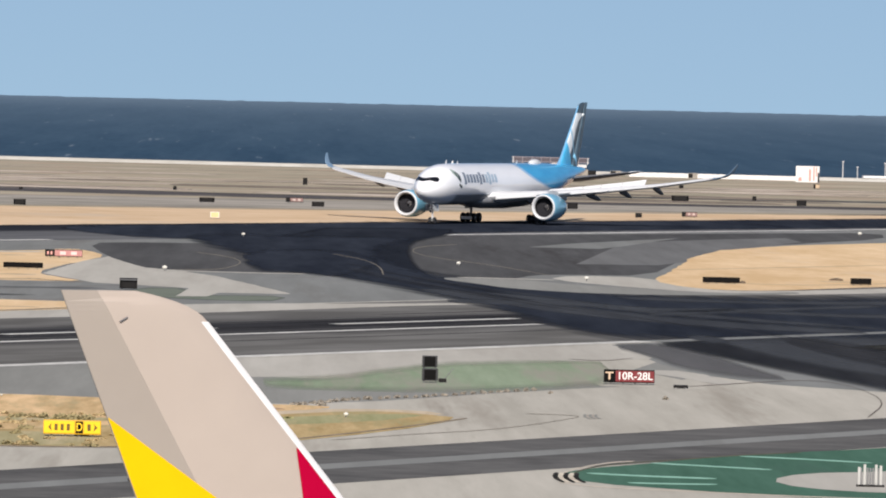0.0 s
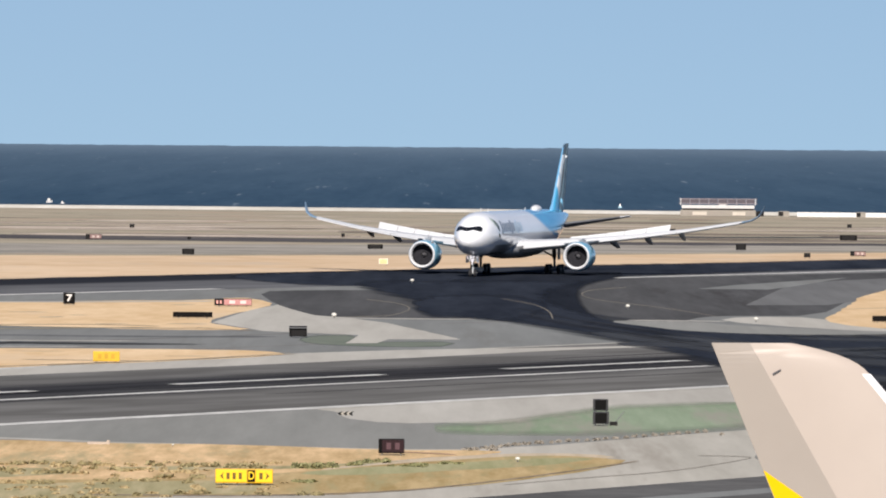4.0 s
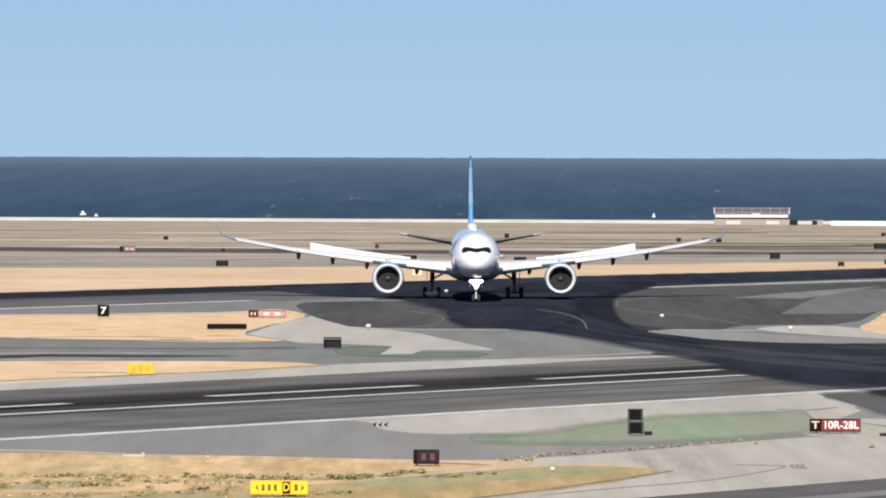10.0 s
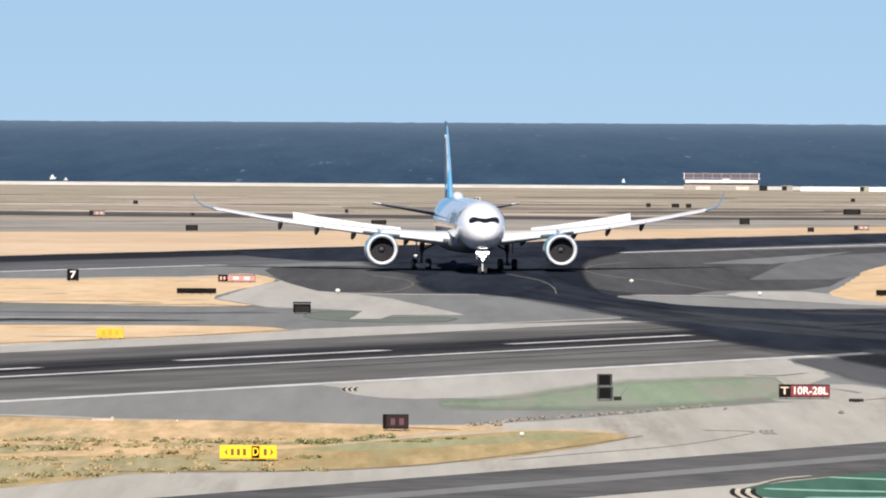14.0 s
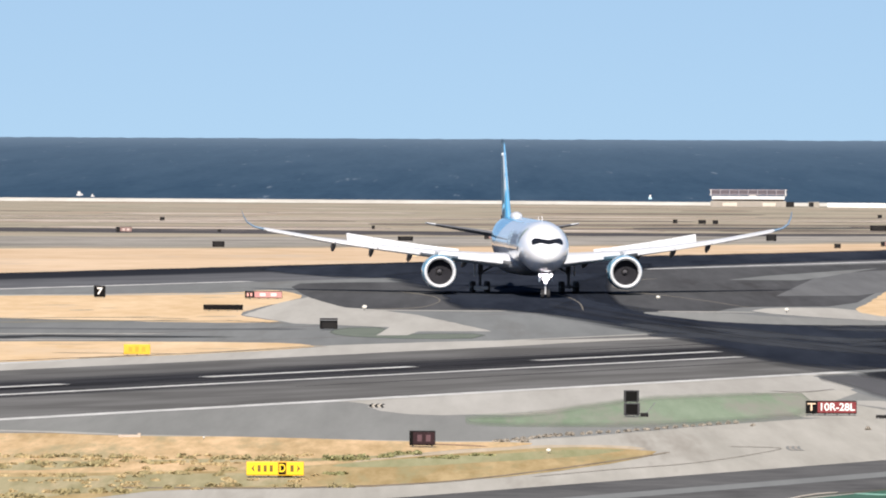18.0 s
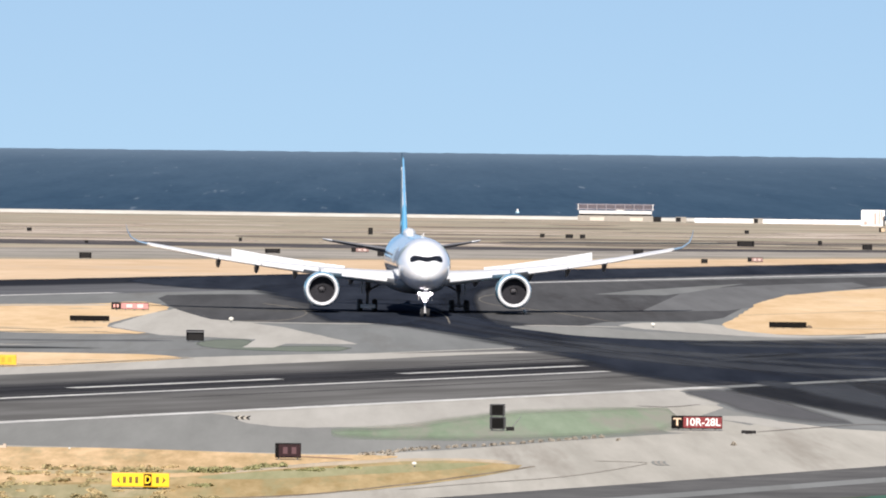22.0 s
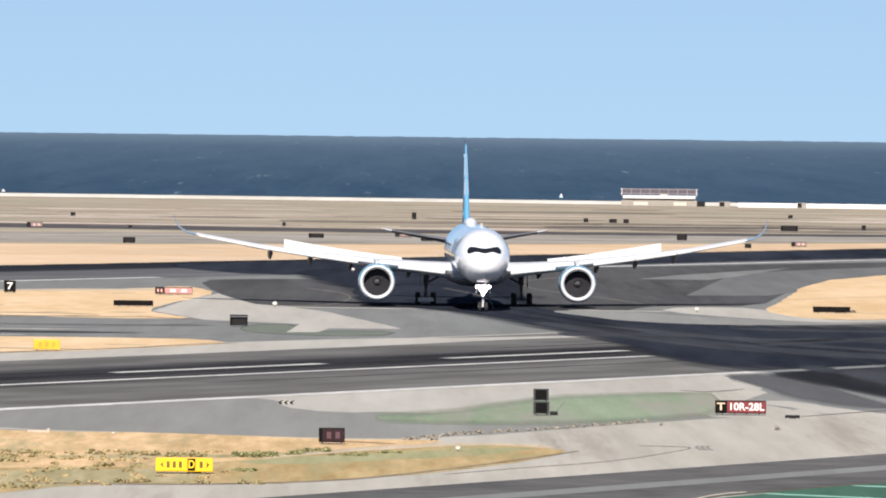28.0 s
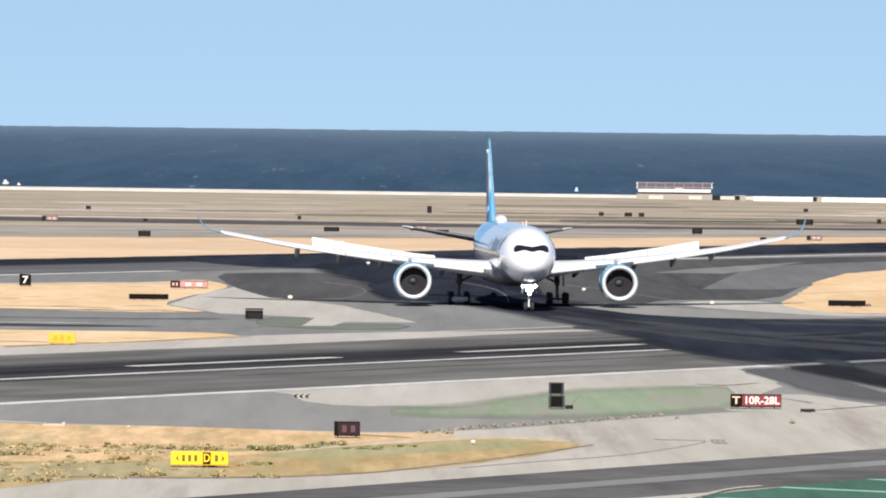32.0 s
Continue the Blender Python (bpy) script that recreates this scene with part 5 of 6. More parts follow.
M_TYRE = plain_mat("tyre_black", (0.018, 0.018, 0.02), 0.75)
M_RIM = plain_mat("wheel_rim_grey", (0.378, 0.386, 0.403), 0.4, metal=0.4)
M_STRUT = plain_mat("gear_white", (0.62, 0.63, 0.64), 0.4)
M_STRUTDARK = plain_mat("gear_dark", (0.084, 0.084, 0.0924), 0.5)
M_STRUTGREY = plain_mat("main_gear_grey", (0.13, 0.13, 0.14), 0.5)
M_TITLE = plain_mat("title_slate", (0.168, 0.21, 0.277), 0.4)
M_TITLE2 = plain_mat("title_pale_blue", (0.353, 0.462, 0.571), 0.4)
M_LEAF = plain_mat("emblem_dark_green", (0.042, 0.063, 0.0672), 0.4)
M_LEAF2 = plain_mat("emblem_pale_green", (0.302, 0.378, 0.353), 0.4)
M_LAMP = glow_mat("landing_lamp", (1.0, 0.93, 0.96), 8.0)

# leading edge and chord along the half span; the tip curls up
WING = [(2.4, 3.62, -15.6, 13.4, 0.135, 3, 1.5), (6.0, 3.90, -18.1, 10.9, 0.125, 4, 1.5), (10.9, 4.28, -21.5, 8.4, 0.115, 6, 1), (17.0, 4.92, -25.8, 6.4, 0.105, 8, 0.5),
        (24.0, 5.80, -30.7, 4.6, 0.115, 10, 0), (30.6, 6.95, -35.2, 3.0, 0.13, 13, 0)]
TIP = [(30.6, 6.95, -35.2, 3.0, 0.09, 13, 0), (31.7, 7.22, -36.0, 2.4, 0.085, 22, 0), (32.5, 7.75, -36.9, 1.8, 0.08, 46, 0), (32.9, 8.5, -37.8, 1.3, 0.06, 68, 0), (33.1, 9.2, -38.6, 0.7, 0.045, 76, 0)]


def mirrored(secs, side):
    return [(y * side, z, x, c, th, cant * side, inc) for y, z, x, c, th, cant, inc in secs]


def wing_at(y):
    ys = [s[0] for s in WING]
    return tuple(float(np.interp(y, ys, [s[k] for s in WING])) for k in (1, 2, 3))


WHEELS = []   # tyre or rim, its place on the gear, and its rolling radius


def add_wheel(parent, x, y, r, w):
    prof = [(-w / 2, r * 0.55), (-w / 2, r * 0.88), (-w * 0.36, r * 0.98), (0, r), (w * 0.36, r * 0.98), (w / 2, r * 0.88), (w / 2, r * 0.55)]
    b = loft([[(q * math.sin(2 * math.pi * i / 24), a, q * math.cos(2 * math.pi * i / 24)) for i in range(24)] for a, q in prof], caps=True)
    t = smooth(part("tyre", b, M_TYRE, parent), 50)
    b = bmesh.new()
    tube(b, (0, -w * 0.42, 0), (0, w * 0.42, 0), r * 0.56, seg=20)
    tube(b, (0, -w * 0.52, 0), (0, w * 0.52, 0), r * 0.22, seg=12)
    for k in range(5):
        a = 2 * math.pi * k / 5
        tube(b, (0.38 * r * math.sin(a), -w * 0.45, 0.38 * r * math.cos(a)), (0.38 * r * math.sin(a), w * 0.45, 0.38 * r * math.cos(a)), r * 0.06, seg=6)
    m = part("rim", b, M_RIM, parent)
    for o in (t, m):
        o.matrix_local = pose(x, y, r)
        WHEELS.append((o, (x, y, r)))


def build_engine(root, side, detail):
    e = new("engine")
    e.parent = root
    e.matrix_local = pose(-16.3, 10.93 * side, 2.25)
    smooth(part("intake_lip", lathe([(-0.60, 1.46), (-0.30, 1.51), (-0.08, 1.60), (0.0, 1.70), (-0.06, 1.79), (-0.20, 1.87)]), M_METAL, e, "bright white rounded intake lip"))
    smooth(part("cowl", lathe([(-0.20, 1.87), (-0.45, 1.95), (-1.0, 2.02), (-2.2, 2.05), (-3.4, 2.00), (-4.6, 1.84), (-5.6, 1.62), (-5.6, 1.56), (-4.6, 1.70)]), M_COWL, e, "sky blue engine cowl"))
    smooth(part("intake_duct", lathe([(-0.60, 1.46), (-1.4, 1.48), (-1.75, 1.50), (-1.8, 0.4)]), M_DUCT, e, "dark intake duct"))
    if detail:
        bm = bmesh.new()
        q = [bm.verts.new((-1.45 + dx, r * math.sin(a), r * math.cos(a))) for r, tw in ((0.42, 0.20), (0.9, 0.165), (1.46, 0.15)) for a, dx in ((-tw, 0.05), (tw, -0.05))]
        bm.faces.new((q[0], q[1], q[3], q[2]))
        bm.faces.new((q[2], q[3], q[5], q[4]))
        blade = part("fan_blade", bm, M_BLADE, e)
        for k in range(1, 22):
            o = new("fan_blade", blade.data)
            o.parent = e
            o.matrix_local = pose(0, 0, 0, 360 * k / 22)
    smooth(part("spinner", lathe([(-1.0, 0.02), (-1.1, 0.11), (-1.3, 0.23), (-1.5, 0.33)], 20), M_SPINNER, e, "grey spinner cone"))
    smooth(part("core_nozzle", lathe([(-5.2, 1.15), (-6.2, 1.0), (-7.0, 0.78), (-7.0, 0.6), (-7.9, 0.2), (-8.1, 0.03)]), M_WINGLOW, e, "grey exhaust nozzle"))
    z, x, c = wing_at(10.93)
    part("pylon", loft([[(-1.6, -0.12, 2.16), (-1.6, 0.12, 2.16), (-1.6, 0.12, 1.85), (-1.6, -0.12, 1.85)],
                        [(-3.2, -0.24, 2.50), (-3.2, 0.24, 2.50), (-3.2, 0.24, 1.4), (-3.2, -0.24, 1.4)],
                        [(-5.6, -0.26, 2.27), (-5.6, 0.26, 2.27), (-5.6, 0.26, 0.8), (-5.6, -0.26, 0.8)],
                        [(-9.5, -0.14, 1.87), (-9.5, 0.14, 1.87), (-9.5, 0.14, 0.9), (-9.5, -0.14, 0.9)]]), M_WING, e, "pale engine pylon")
    bm = bmesh.new()
    box(bm, -1.3, 1.98 * -side * 0.62, 1.62, 1.5, 0.06, 0.42, 0.02)
    part("strake", bm, M_WINGLOW, e)


def build_half_wing(root, side):
    smooth(part("wing", wing_bm(mirrored(WING, side)), M_WING, root, "white swept wing"), 50)
    smooth(part("winglet", wing_bm(mirrored(TIP, side)), M_WINGLET, root, "blue-grey curled-up winglet"), 50)
    # slats drawn out ahead of the leading edge
    for a, b in ((3.6, 8.6), (12.9, 17.6), (17.7, 22.4), (22.5, 30.3)):
        secs = []
        for y in (a, b):
            z, x, c = wing_at(y)
            secs.append((y, z - 0.03 * c - 0.02, x + 0.55, c * 0.11 + 0.45, 0.22, 6, -12))
        smooth(part("slat", wing_bm(mirrored(secs, side)), M_WHITE, root, "white leading edge slat"), 50)
    # flaps drooped behind the trailing edge
    for a, b in ((3.4, 10.2), (10.6, 22.6)):
        secs = []
        for y in (a, b):
            z, x, c = wing_at(y)
            secs.append((y, z - 0.04 * c + 0.20, x - c * 0.95, c * 0.20, 0.12, 6, 9))
        smooth(part("flap", wing_bm(mirrored(secs, side)), M_WING, root, "white drooped trailing flap"), 50)
    # spoilers raised on the upper side
    ys = [8.0, 10.2, 12.6, 15.0, 17.8, 20.9]
    for a, b in zip(ys, ys[1:]):
        bm = bmesh.new()
        q = []
        for y in (a + 0.03, b - 0.03):
            z, x, c = wing_at(y)
            hx, hz, ln = x - c * 0.68, z + c * 0.042, 0.48 + (y - 8.0) * 0.066
            ca, sa = math.cos(radians(44)) * ln, math.sin(radians(44)) * ln
            q.append([(hx, y * side, hz), (hx - ca, y * side, hz + sa), (hx - ca - 0.05, y * side, hz + sa - 0.05), (hx - 0.06, y * side, hz - 0.06)])
        part("spoiler", loft(q), M_WHITE, root, "white raised spoiler panel")
    # flap track fairings under the wing, the shade there put into their dark grey
    for y in (7.2, 13.6, 18.0, 22.4):
        z, x, c = wing_at(y)
        b = loft([[(x - c * f, y * side + w * math.sin(2 * math.pi * i / 12), z - c * 0.035 - dz + h * math.cos(2 * math.pi * i / 12)) for i in range(12)]
                  for f, w, h, dz in ((0.40, 0.03, 0.03, 0.0), (0.58, 0.24, 0.32, 0.18), (0.9, 0.30, 0.46, 0.45), (1.14, 0.22, 0.34, 0.80), (1.36, 0.03, 0.04, 1.05))])
        smooth(part("flap_fairing", b, M_FAIRING, root, "flap track fairing, grey darkened for the shade under the wing"))


def build_gear(root, lamps, up):
    """Nose and main gear; up: how much the legs stand taller than on the short version."""
    g = new("nose_gear")
    g.parent = root
    part("strut", tube(tube(bmesh.new(), (0, 0, 0.5), (0.05, 0, 1.7), 0.10), (0.05, 0, 1.7), (0.15, 0, 2.9 + up), 0.17), M_STRUT, g, "white nose gear strut")
    part("drag_brace", tube(tube(bmesh.new(), (0.05, 0.16, 1.7), (1.5, 0.3, 2.75 + up), 0.06), (0.05, -0.16, 1.7), (1.5, -0.3, 2.75 + up), 0.06), M_STRUT, g)
    part("torque_link", tube(tube(bmesh.new(), (-0.1, 0, 0.62), (-0.42, 0, 1.1), 0.05), (-0.42, 0, 1.1), (-0.1, 0, 1.6), 0.05), M_STRUT, g)
    part("axle", tube(bmesh.new(), (0, -0.48, 0.52), (0, 0.48, 0.52), 0.08), M_STRUTDARK, g)
    for s in (-1, 1):
        add_wheel(g, 0, 0.34 * s, 0.52, 0.36)
        part("gear_door", loft([[(-0.7, 0.62 * s, 2.6 + up), (1.3, 0.62 * s, 2.45 + up), (1.3, 0.66 * s, 2.45 + up), (-0.7, 0.66 * s, 2.6 + up)], [(-0.5, 0.74 * s, 1.5 + up), (1.0, 0.72 * s, 1.55 + up), (1.0, 0.76 * s, 1.55 + up), (-0.5, 0.78 * s, 1.5 + up)]]), M_WHITE, g, "white open gear door")
    if lamps:
        # three rows of lamps on the strut and its cross bars, clustered to imitate glare, each sunk in an added black
        # baffle
        for z in (2.24 + up, 1.86 + up):
            part("lamp_bar", tube(bmesh.new(), (0.12, -0.7, z), (0.12, 0.7, z), 0.04), M_STRUT, g, "white lamp cross bar")
        for y, z in ((-0.63, 2.24), (-0.21, 2.24), (0.21, 2.24), (0.63, 2.24), (-0.21, 1.85), (0.21, 1.85), (0, 1.48)):
            r, z = 0.2, z + up
            part("lamp_housing", lathe([(0.10, r * 0.5), (0.2, r * 1.06), (0.72, r * 1.08), (0.72, r * 1.04)], 16, (0, y, z)), M_STRUT, g, "white lamp housing")
            part("baffle", lathe([(0.72, r * 1.03), (0.3, r), (0.2, r * 0.9)], 16, (0, y, z)), M_DUCT, g, "black baffle added to narrow the lamp glow")
            b = bmesh.new()
            tube(b, (0.30, y, z), (0.34, y, z), r * 0.99, seg=16)
            part("landing_lamp", b, M_LAMP, g, "glowing white landing lamp")
            # blades added in place of a narrow beam; they cut the glow sideways
            b = bmesh.new()
            for k in range(-4, 5):
                box(b, 0.44, y + 0.045 * k, z, 0.16, 0.004, 2 * math.sqrt(r * r - (0.045 * k) ** 2) * 0.96)
            part("louvre", b, M_DUCT, g, "black upright blades added to hide the lamp from the side")
    for s in (-1, 1):
        m = new("main_gear")
        m.parent = root
        m.matrix_local = pose(-28.66, 5.3 * s, 0)
        b = tube(bmesh.new(), (0, 0, 0.75), (0, -0.05 * s, 2.3), 0.18)
        tube(b, (0, -0.05 * s, 2.2), (0, -0.15 * s, 4.0 + up), 0.30)
        part("strut", b, M_STRUTGREY, m, "grey main gear strut")
        part("side_brace", tube(bmesh.new(), (0, -0.1 * s, 2.4), (0, -2.4 * s, 3.2 + up), 0.12), M_STRUTGREY, m)
        part("drag_brace", tube(bmesh.new(), (0, 0, 1.5), (1.4, 0, 3.3 + up), 0.10), M_STRUTGREY, m)
        part("bogie_beam", tube(bmesh.new(), (-1.05, 0, 0.72), (1.05, 0, 0.68), 0.17), M_STRUTDARK, m)
        part("gear_door", boxed(0.1, 0.62 * s, 2.7 + up, 1.7, 0.06, 2.2, 0.02), M_STRUTGREY, m, "grey gear door")
        # white plate added on this gear alone, standing in for a bright spot
        if s < 0:
            part("bright_spot_plate", boxed(1.75, 0, 0.62, 0.2, 1.7, 0.42, 0.05), M_WHITE, m, "white plate added for a bright spot at the axle")
        for x in (-1.0, 1.0):
            part("axle", tube(bmesh.new(), (x, -0.9, 0.70), (x, 0.9, 0.70), 0.09), M_STRUTDARK, m)
            for y in (-0.86, 0.86):
                add_wheel(m, x, y, 0.70, 0.52)


def build_airliner(m, label, hull_mat, lamps):
    root = thing("airliner", m, label, "airplane")
    seg = 40
    ds = sorted({s[0] for s in STATIONS} | {12, 18, 24, 30, 36, 0.1, 0.5, 1.2, 2.1, 3.3, 4.8, 44, 48, 52, 56, 60, 64})
    smooth(part("fuselage", loft([[on_hull(d, 2 * math.pi * i / seg) for i in range(seg)] for d in ds]), hull_mat, root, "white fuselage with a sky blue rear and belly shade painted grey" if lamps else "pale fuselage"))
    smooth(part("belly_fairing", loft([[(NOSE - d, w * math.sin(2 * math.pi * i / 28), 3.05 + h * math.cos(2 * math.pi * i / 28)) for i in range(28)] for d, w, h in ((17, 0.6, 0.3), (20, 2.6, 1.0), (24, 3.3, 1.25), (32, 3.4, 1.3), (38, 2.9, 1.1), (42, 0.6, 0.3))]), M_BELLY, root, "grey belly fairing"))
    for s in (-1, 1):
        build_half_wing(root, s)
        build_engine(root, s, lamps)
        smooth(part("tailplane", wing_bm(mirrored([(0.6, 6.15, -53.2, 6.8, 0.095, 7, 3.5), (5.0, 6.78, -56.5, 4.6, 0.09, 8, 3.5), (8.3, 7.26, -58.98, 3.0, 0.085, 8, 3.5)], s)), M_TAIL, root, "dark grey horizontal tailplane"), 50)
        smooth(part("tailplane_tip", wing_bm(mirrored([(8.3, 7.26, -58.98, 3.0, 0.10, 8, 3.5), (9.0, 7.37, -59.55, 2.4, 0.095, 8, 3.5), (9.4, 7.44, -60.0, 1.7, 0.07, 8, 3.5)], s)), M_WHITE, root, "pale tailplane tip"), 50)
    return root


SIZE, LIFT = 0.9805, 0.43   # drawn to a span of 66 m; the true one is 64.75 m


def to_size(root):
    """Brings the drawn airliner to its true size and sets its body on the taller legs."""
    for part_ in root.children:
        up = 0.0 if part_.name.startswith(("nose_gear", "main_gear")) else LIFT * SIZE
        part_.matrix_basis = Matrix.Translation((0, 0, up)) @ Matrix.Scale(SIZE, 4) @ part_.matrix_basis


def build_white_airliner():
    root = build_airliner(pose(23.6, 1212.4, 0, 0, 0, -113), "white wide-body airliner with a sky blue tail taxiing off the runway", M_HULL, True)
    build_gear(root, True, LIFT)
    # fin and rudder
    secs, rud = [], []
    for z, le, te, th in ((7.4, -48.6, -58.5, 0.077), (8.4, -50.4, -58.9, 0.075), (9.2, -51.4, -59.2, 0.073), (11.5, -53.4, -60.2, 0.070), (14.5, -56.0, -61.3, 0.068), (16.9, -58.1, -62.1, 0.066), (17.45, -58.9, -62.3, 0.06), (17.7, -60.1, -62.4, 0.05)):
        c = le - te
        secs.append([(le - a * c * 0.68, u * c, z) for a, u in airfoil(th)])
        rud.append([(le - c * 0.69 - a * c * 0.31, u * c * 0.55, z + 0.02) for a, u in airfoil(th * 1.9)])
    smooth(part("fin", loft(secs), M_FIN, root, "blue fin with a pale curved band"), 50)
    smooth(part("rudder", loft(rud), M_FIN, root, "blue rudder"), 50)
    # cockpit windows wrap round the nose
    def skin(y, z):
        lo, hi = 0.05, 8.0
        for _ in range(30):
            d = (lo + hi) / 2
            w, h, c = hull(d)
            if (y / w) ** 2 + ((z - c) / h) ** 2 > 1:
                lo = d
            else:
                hi = d
        return NOSE - hi
    ys = [-1.8 + 3.6 * i / 32 for i in range(33)]
    rings = []
    for k in range(6):
        r = []
        for y in ys:
            e = abs(y) / 1.8
            top = 6.38 + 0.15 * math.sin(min(e, 0.7) / 0.7 * math.pi / 2) ** 2 - 0.34 * max(0, (e - 0.75) / 0.25) ** 2
            bot = 5.84 + 0.17 * math.sin(math.pi * min(1, e * 1.05)) ** 2 - 0.06 * e + 0.10 * max(0, (e - 0.9) / 0.1) ** 2
            z = bot + (top - bot) * k / 5
            x = skin(y, z)
            n = Vector((1.0, y * 0.4, (z - 5.0) * 0.5)).normalized() * 0.03
            r.append((x + n.x, y + n.y, z + n.z))
        rings.append(r)
    smooth(part("cockpit_window", loft(rings, close=False), M_GLASS, root, "black masked cockpit windows"))
    # titles as plain bars, and a leaf-shaped emblem, on both sides
    for s in (-1, 1):
        for k in range(11):
            d0 = 10.0 + k * 1.22
            tall = 0.36 if k in (0, 5, 8) else 0.24
            b = loft([[on_hull(d0, s * (1.30 - tall * q), 0.025), on_hull(d0 + 0.86, s * (1.30 - tall * q), 0.025), on_hull(d0 + 0.86, s * (1.30 - tall * q), 0.01), on_hull(d0, s * (1.30 - tall * q), 0.01)] for q in (-0.7, -0.2, 0.3, 0.8, 1.0)])
            part("title_bar", b, M_TITLE if k < 7 else M_TITLE2, root)
        for mt, da, phi0, ln, wd in ((M_LEAF2, 6.9, 0.95, 0.62, 0.55), (M_LEAF, 7.6, 1.15, 0.62, 0.6), (M_LEAF, 8.0, 1.62, 0.24, 0.5)):
            rr = []
            for i in range(9):
                q = i / 8
                wv = wd * math.sin(math.pi * q) + 0.02
                ph = s * (phi0 + ln * (q - 0.5))
                rr.append([on_hull(da + q * 0.9 - wv, ph, 0.03), on_hull(da + q * 0.9 + wv, ph, 0.03), on_hull(da + q * 0.9 + wv, ph, 0.012), on_hull(da + q * 0.9 - wv, ph, 0.012)])
            part("emblem", loft(rr), mt, root)
    # aerials and the radome on the roof
    b = bmesh.new()
    bmesh.ops.create_uvsphere(b, u_segments=20, v_segments=10, radius=1.0, matrix=Matrix.Translation((NOSE - 45.5, 0, 8.45)) @ Matrix.Diagonal((1.8, 0.75, 0.62, 1)))
    smooth(part("radome", b, M_WHITE, root, "white satellite radome"))
    for d, h in ((9.5, 0.55), (14.0, 0.4), (38, 0.45)):
        b = loft([[(NOSE - d, -0.03, 8.4), (NOSE - d - 0.5, 0, 8.4), (NOSE - d, 0.03, 8.4)], [(NOSE - d - 0.25, -0.02, 8.43 + h), (NOSE - d - 0.5, 0, 8.43 + h), (NOSE - d - 0.25, 0.02, 8.43 + h)]])
        part("aerial", b, M_WHITE, root)
    to_size(root)
    return root


def build_beige_airliner():
    """Only the top of its fin shows; the rest stands below the view."""
    M_FINB = plain_mat("fin_ivory", (0.412, 0.353, 0.307), 0.45, wear=0.05, scale=0.4)
    M_RUD = plain_mat("rudder_ivory", (0.315, 0.277, 0.241), 0.5, wear=0.05, scale=0.4)
    M_YEL = plain_mat("tail_yellow", (0.722, 0.445, 0), 0.5, spec=0.1, wear=0.04)
    M_RED = plain_mat("tail_crimson", (0.378, 0, 0.0294), 0.5, spec=0.08, wear=0.04)
    M_LE = plain_mat("fin_edge_white", (0.714, 0.714, 0.714), 0.35, wear=0.04)
    root = build_airliner(pose(0, 168, 0), "wide-body airliner with an ivory, yellow and crimson tail fin", M_WHITE, False)
    build_gear(root, False, 0.0)
    top, x_te = 17.05, -60.4   # upper rear corner of the fin

    def te(z):
        return x_te + 0.414 * (top - z)

    def le(z):
        x = x_te + 2.65 + 0.863 * (top - z)
        drop = max(0.0, z - (top - 0.6)) / 0.6
        return x - 1.03 * drop ** 2.6
    hinge = lambda z: te(z) + 0.76 + 0.157 * (top - z)
    zs = [7.4, 9.0, 11.0, 12.0, 13.0, 14.0, 15.0, 16.0, 16.45, 16.55, 16.65, 16.75, 16.83, 16.9, 16.95, 16.99, 17.02, 17.04, 17.05]
    fin, rud, edge = [], [], []
    for z in zs:
        c = le(z) - te(z)
        th = 0.05 if z < 16.9 else 0.03
        f0, f1 = hinge(z), le(z) - 0.02
        w = c * th
        prof = [(0, 0.8), (0.25, 0.98), (0.5, 1.0), (0.75, 0.82), (0.92, 0.5), (1.0, 0.12)]
        fin.append([(f0 + (f1 - f0) * q, -w * k, z) for q, k in prof] + [(f0 + (f1 - f0) * q, w * k, z) for q, k in reversed(prof)])
        rud.append([(te(z), -0.02, z), (f0 - 0.001, -w * 0.79, z), (f0 - 0.001, w * 0.79, z), (te(z), 0.02, z)])
        if z < 16.5:
            edge.append([(f1 - 0.17, -w * 0.36 - 0.02, z), (f1 - 0.06, -w * 0.24 - 0.02, z), (f1 + 0.03, 0, z), (f1 - 0.06, w * 0.24 + 0.02, z), (f1 - 0.17, w * 0.36 + 0.02, z)])
    smooth(part("fin", loft(fin), M_FINB, root, "ivory fin"), 30)
    part("rudder", loft(rud), M_RUD, root, "slightly darker ivory rudder")
    smooth(part("fin_edge", loft(edge), M_LE, root, "white fin leading edge"), 60)
    # colour fields, painted panels laid on both sides
    for s in (-1, 1):
        def field(name, corners, mt, lb):
            def side(x, z, out):
                c = le(z) - te(z)
                w = c * 0.05
                q = (x - hinge(z)) / max(0.01, le(z) - 0.02 - hinge(z))
                k = float(np.interp(q, [-0.25, 0, 0.25, 0.5, 0.75, 0.92, 1.0], [0.2, 0.8, 0.98, 1.0, 0.82, 0.5, 0.12]))
                if q < 0:
                    k = 0.78 * max(0.0, (x - te(z)) / (hinge(z) - te(z)))
                return (x, s * (w * k + out), z)
            rows = []
            for k in range(25):
                z = corners[0] + (corners[1] - corners[0]) * k / 24
                a, b = corners[2](z), corners[3](z)
                rows.append([side(a + (b - a) * i / 12, z, 0.03) for i in range(13)] + [side(a + (b - a) * i / 12, z, 0.012) for i in range(12, -1, -1)])
            part(name, loft(rows), mt, root, lb)
        field("yellow_field", (8.4, 14.52, lambda z: te(z) + 0.01, lambda z: min(le(z) - 0.6, te(z) + 0.02 + (14.52 - z) * 1.03)), M_YEL, "yellow painted field")
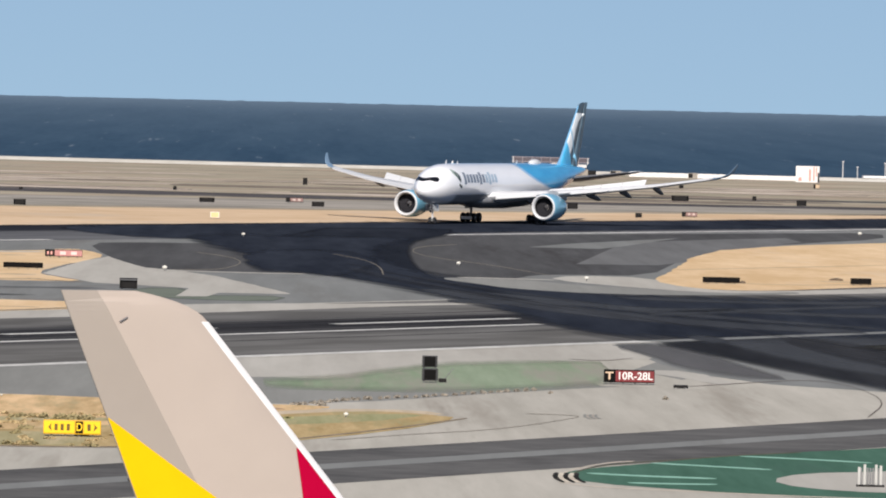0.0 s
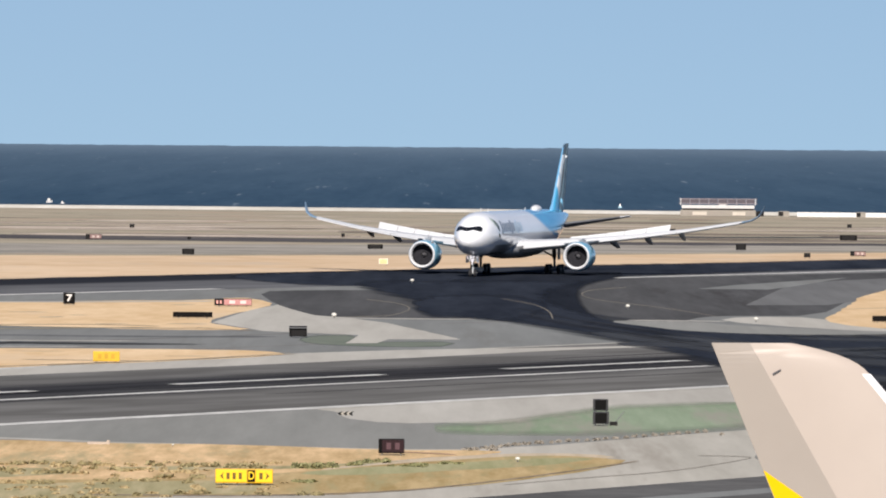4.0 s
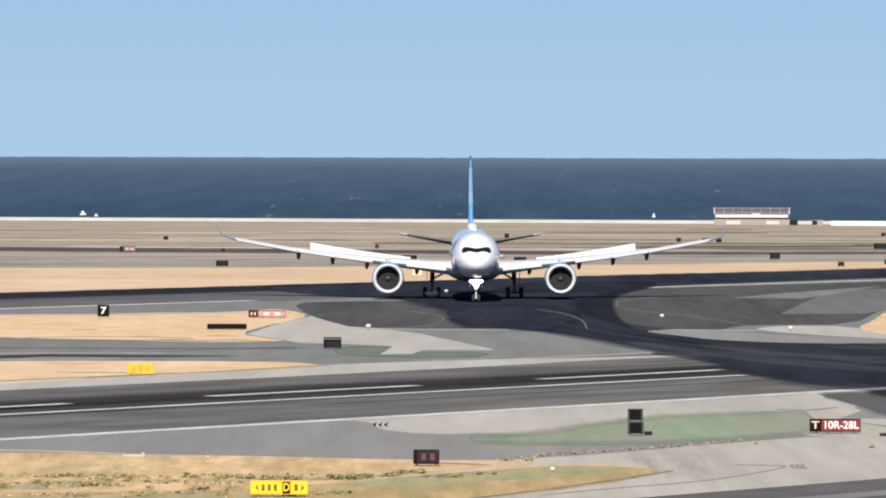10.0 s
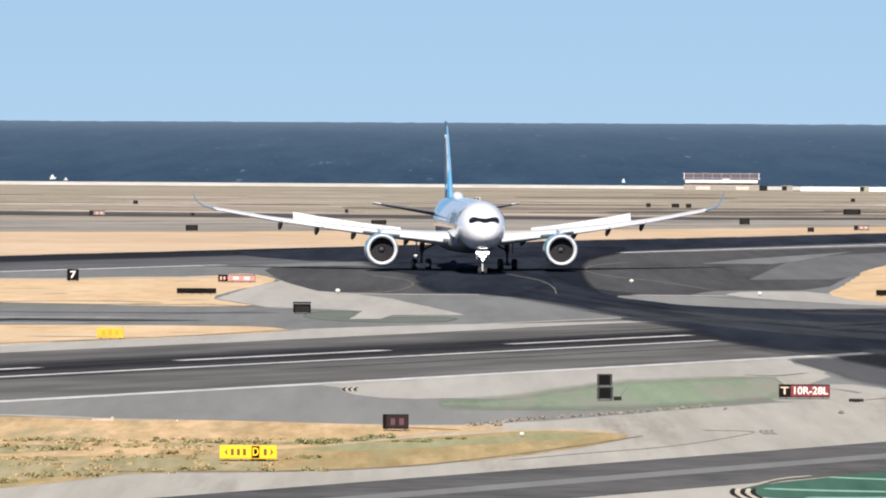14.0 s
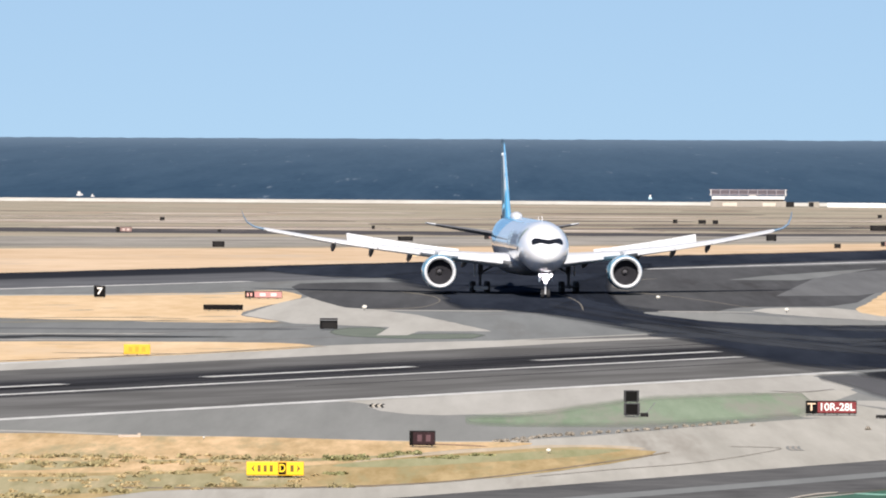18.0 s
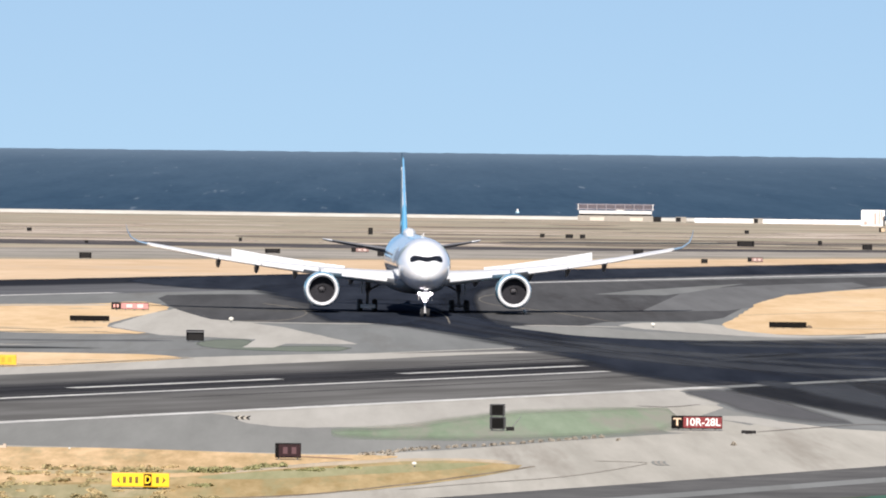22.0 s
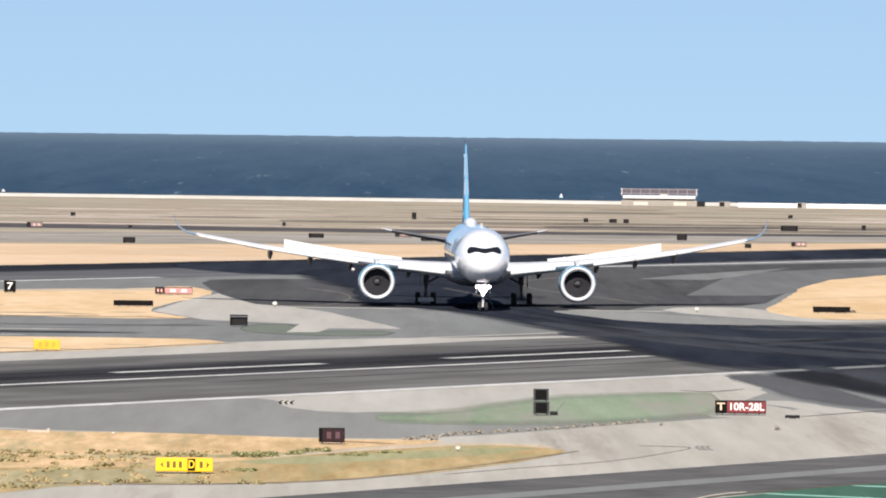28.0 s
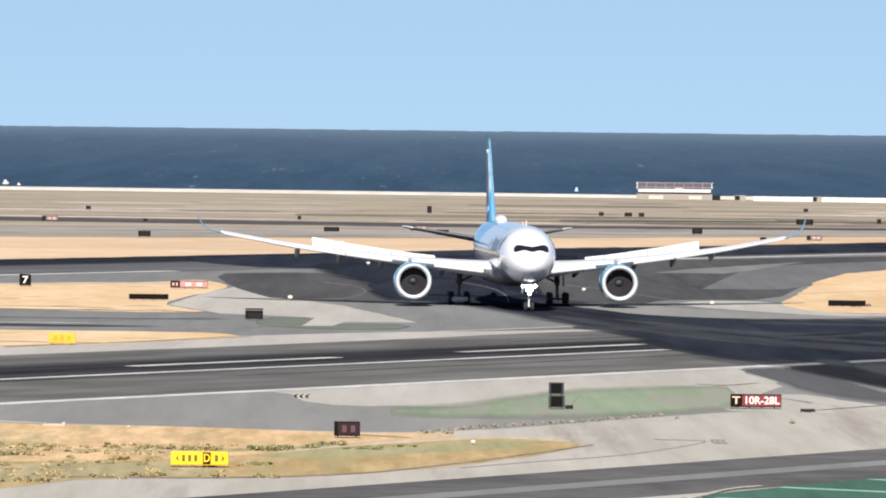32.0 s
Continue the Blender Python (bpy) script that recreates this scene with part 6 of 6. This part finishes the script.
        field("crimson_field", (8.4, 13.93, lambda z: max(te(z) + 1.2, le(z) - 0.24 - (13.93 - z) * 0.73), lambda z: le(z) - 0.2), M_RED, "crimson painted field")
    part("aerial", tube(bmesh.new(), (-59.18, -0.14, 16.43), (-59.03, -0.17, 16.53), 0.022, 0.012, 8), M_STRUTDARK, root)
    return root


white_airliner = build_white_airliner()
beige_airliner = build_beige_airliner()


# ---- movement ----
# the airliner's nose wheel: seconds, x, y, and how far its nose points to the left of the terrace
ROLLOUT = [
    (0, 23.63, 1212.4, 23.00), (1, 17.76, 1193.1, 19.76), (2, 12.74, 1174.2, 17.27), (3, 8.44, 1154.7, 14.99), (6, 0.70, 1093.3, 8.46),
    (7, -0.06, 1076.5, 5.80), (8, -0.12, 1062.3, 3.06), (9, 0.19, 1048.5, 0.91), (10, 0.80, 1035.3, -0.71), (11, 1.77, 1023.7, -2.11),
    (12, 2.90, 1013.5, -3.22), (13, 3.95, 1003.5, -3.82), (14, 5.09, 993.3, -4.17), (17, 8.15, 964.4, -4.55), (18, 9.00, 957.7, -4.47),
    (19, 9.51, 950.6, -4.04), (20, 9.80, 942.9, -3.39), (21, 9.99, 936.2, -2.74), (22, 10.14, 929.6, -2.09), (23, 10.35, 922.2, -1.70),
    (24, 10.31, 914.5, -1.09), (27, 10.69, 894.0, -0.87), (28, 11.20, 887.6, -1.38), (29, 11.85, 881.5, -2.06), (30, 12.45, 875.3, -2.52),
    (31, 13.10, 868.9, -2.96), (32, 14.01, 862.3, -3.55),
]


def rolled(t):
    """How far the white airliner has rolled by t seconds."""
    total = 0.0
    for (t0, x0, y0, _), (t1, x1, y1, _) in zip(ROLLOUT, ROLLOUT[1:]):
        total += math.hypot(x1 - x0, y1 - y0) * min(1.0, max(0.0, (t - t0) / (t1 - t0)))
    return total


def motions():
    walk(white_airliner, [(t, pose(x, y, 0, 0, 0, -90 - a)) for t, x, y, a in ROLLOUT])
    # its wheels turn as it rolls, less than 85 degrees from row to row
    times = [k / FPS for k in range(32 * FPS + 1)]
    way = [rolled(t) for t in times]
    for wheel, (x, y, r) in WHEELS:
        if wheel.parent.parent is not white_airliner:
            continue
        rows, last = [], 0.0
        for k, (t, d) in enumerate(zip(times, way)):
            if k in (0, len(times) - 1) or way[k + 1] - last > r * radians(85):
                rows.append((t, pose(x, y, r, 0, math.degrees(d / r), 0)))
                last = d
        walk(wheel, rows)
    # the beige airliner swings its tail round: seconds, x of the fin's rear tip, and its turn
    for_walk = []
    for t, x, turn in ((0, -4.05, 22.9), (1, -1.77, 20.3), (2, 0.57, 16.6), (3, 3.02, 9.5), (4, 5.48, 3.5), (5, 7.95, 0.0), (10, 20.4, -4.0), (20, 45.2, -4.0), (32, 75.0, -4.0)):
        for_walk.append((t, pose(x + 60.4 * math.cos(radians(turn)), 168 + 60.4 * math.sin(radians(turn)), 0, 0, 0, turn)))
    walk(beige_airliner, for_walk)


motions()
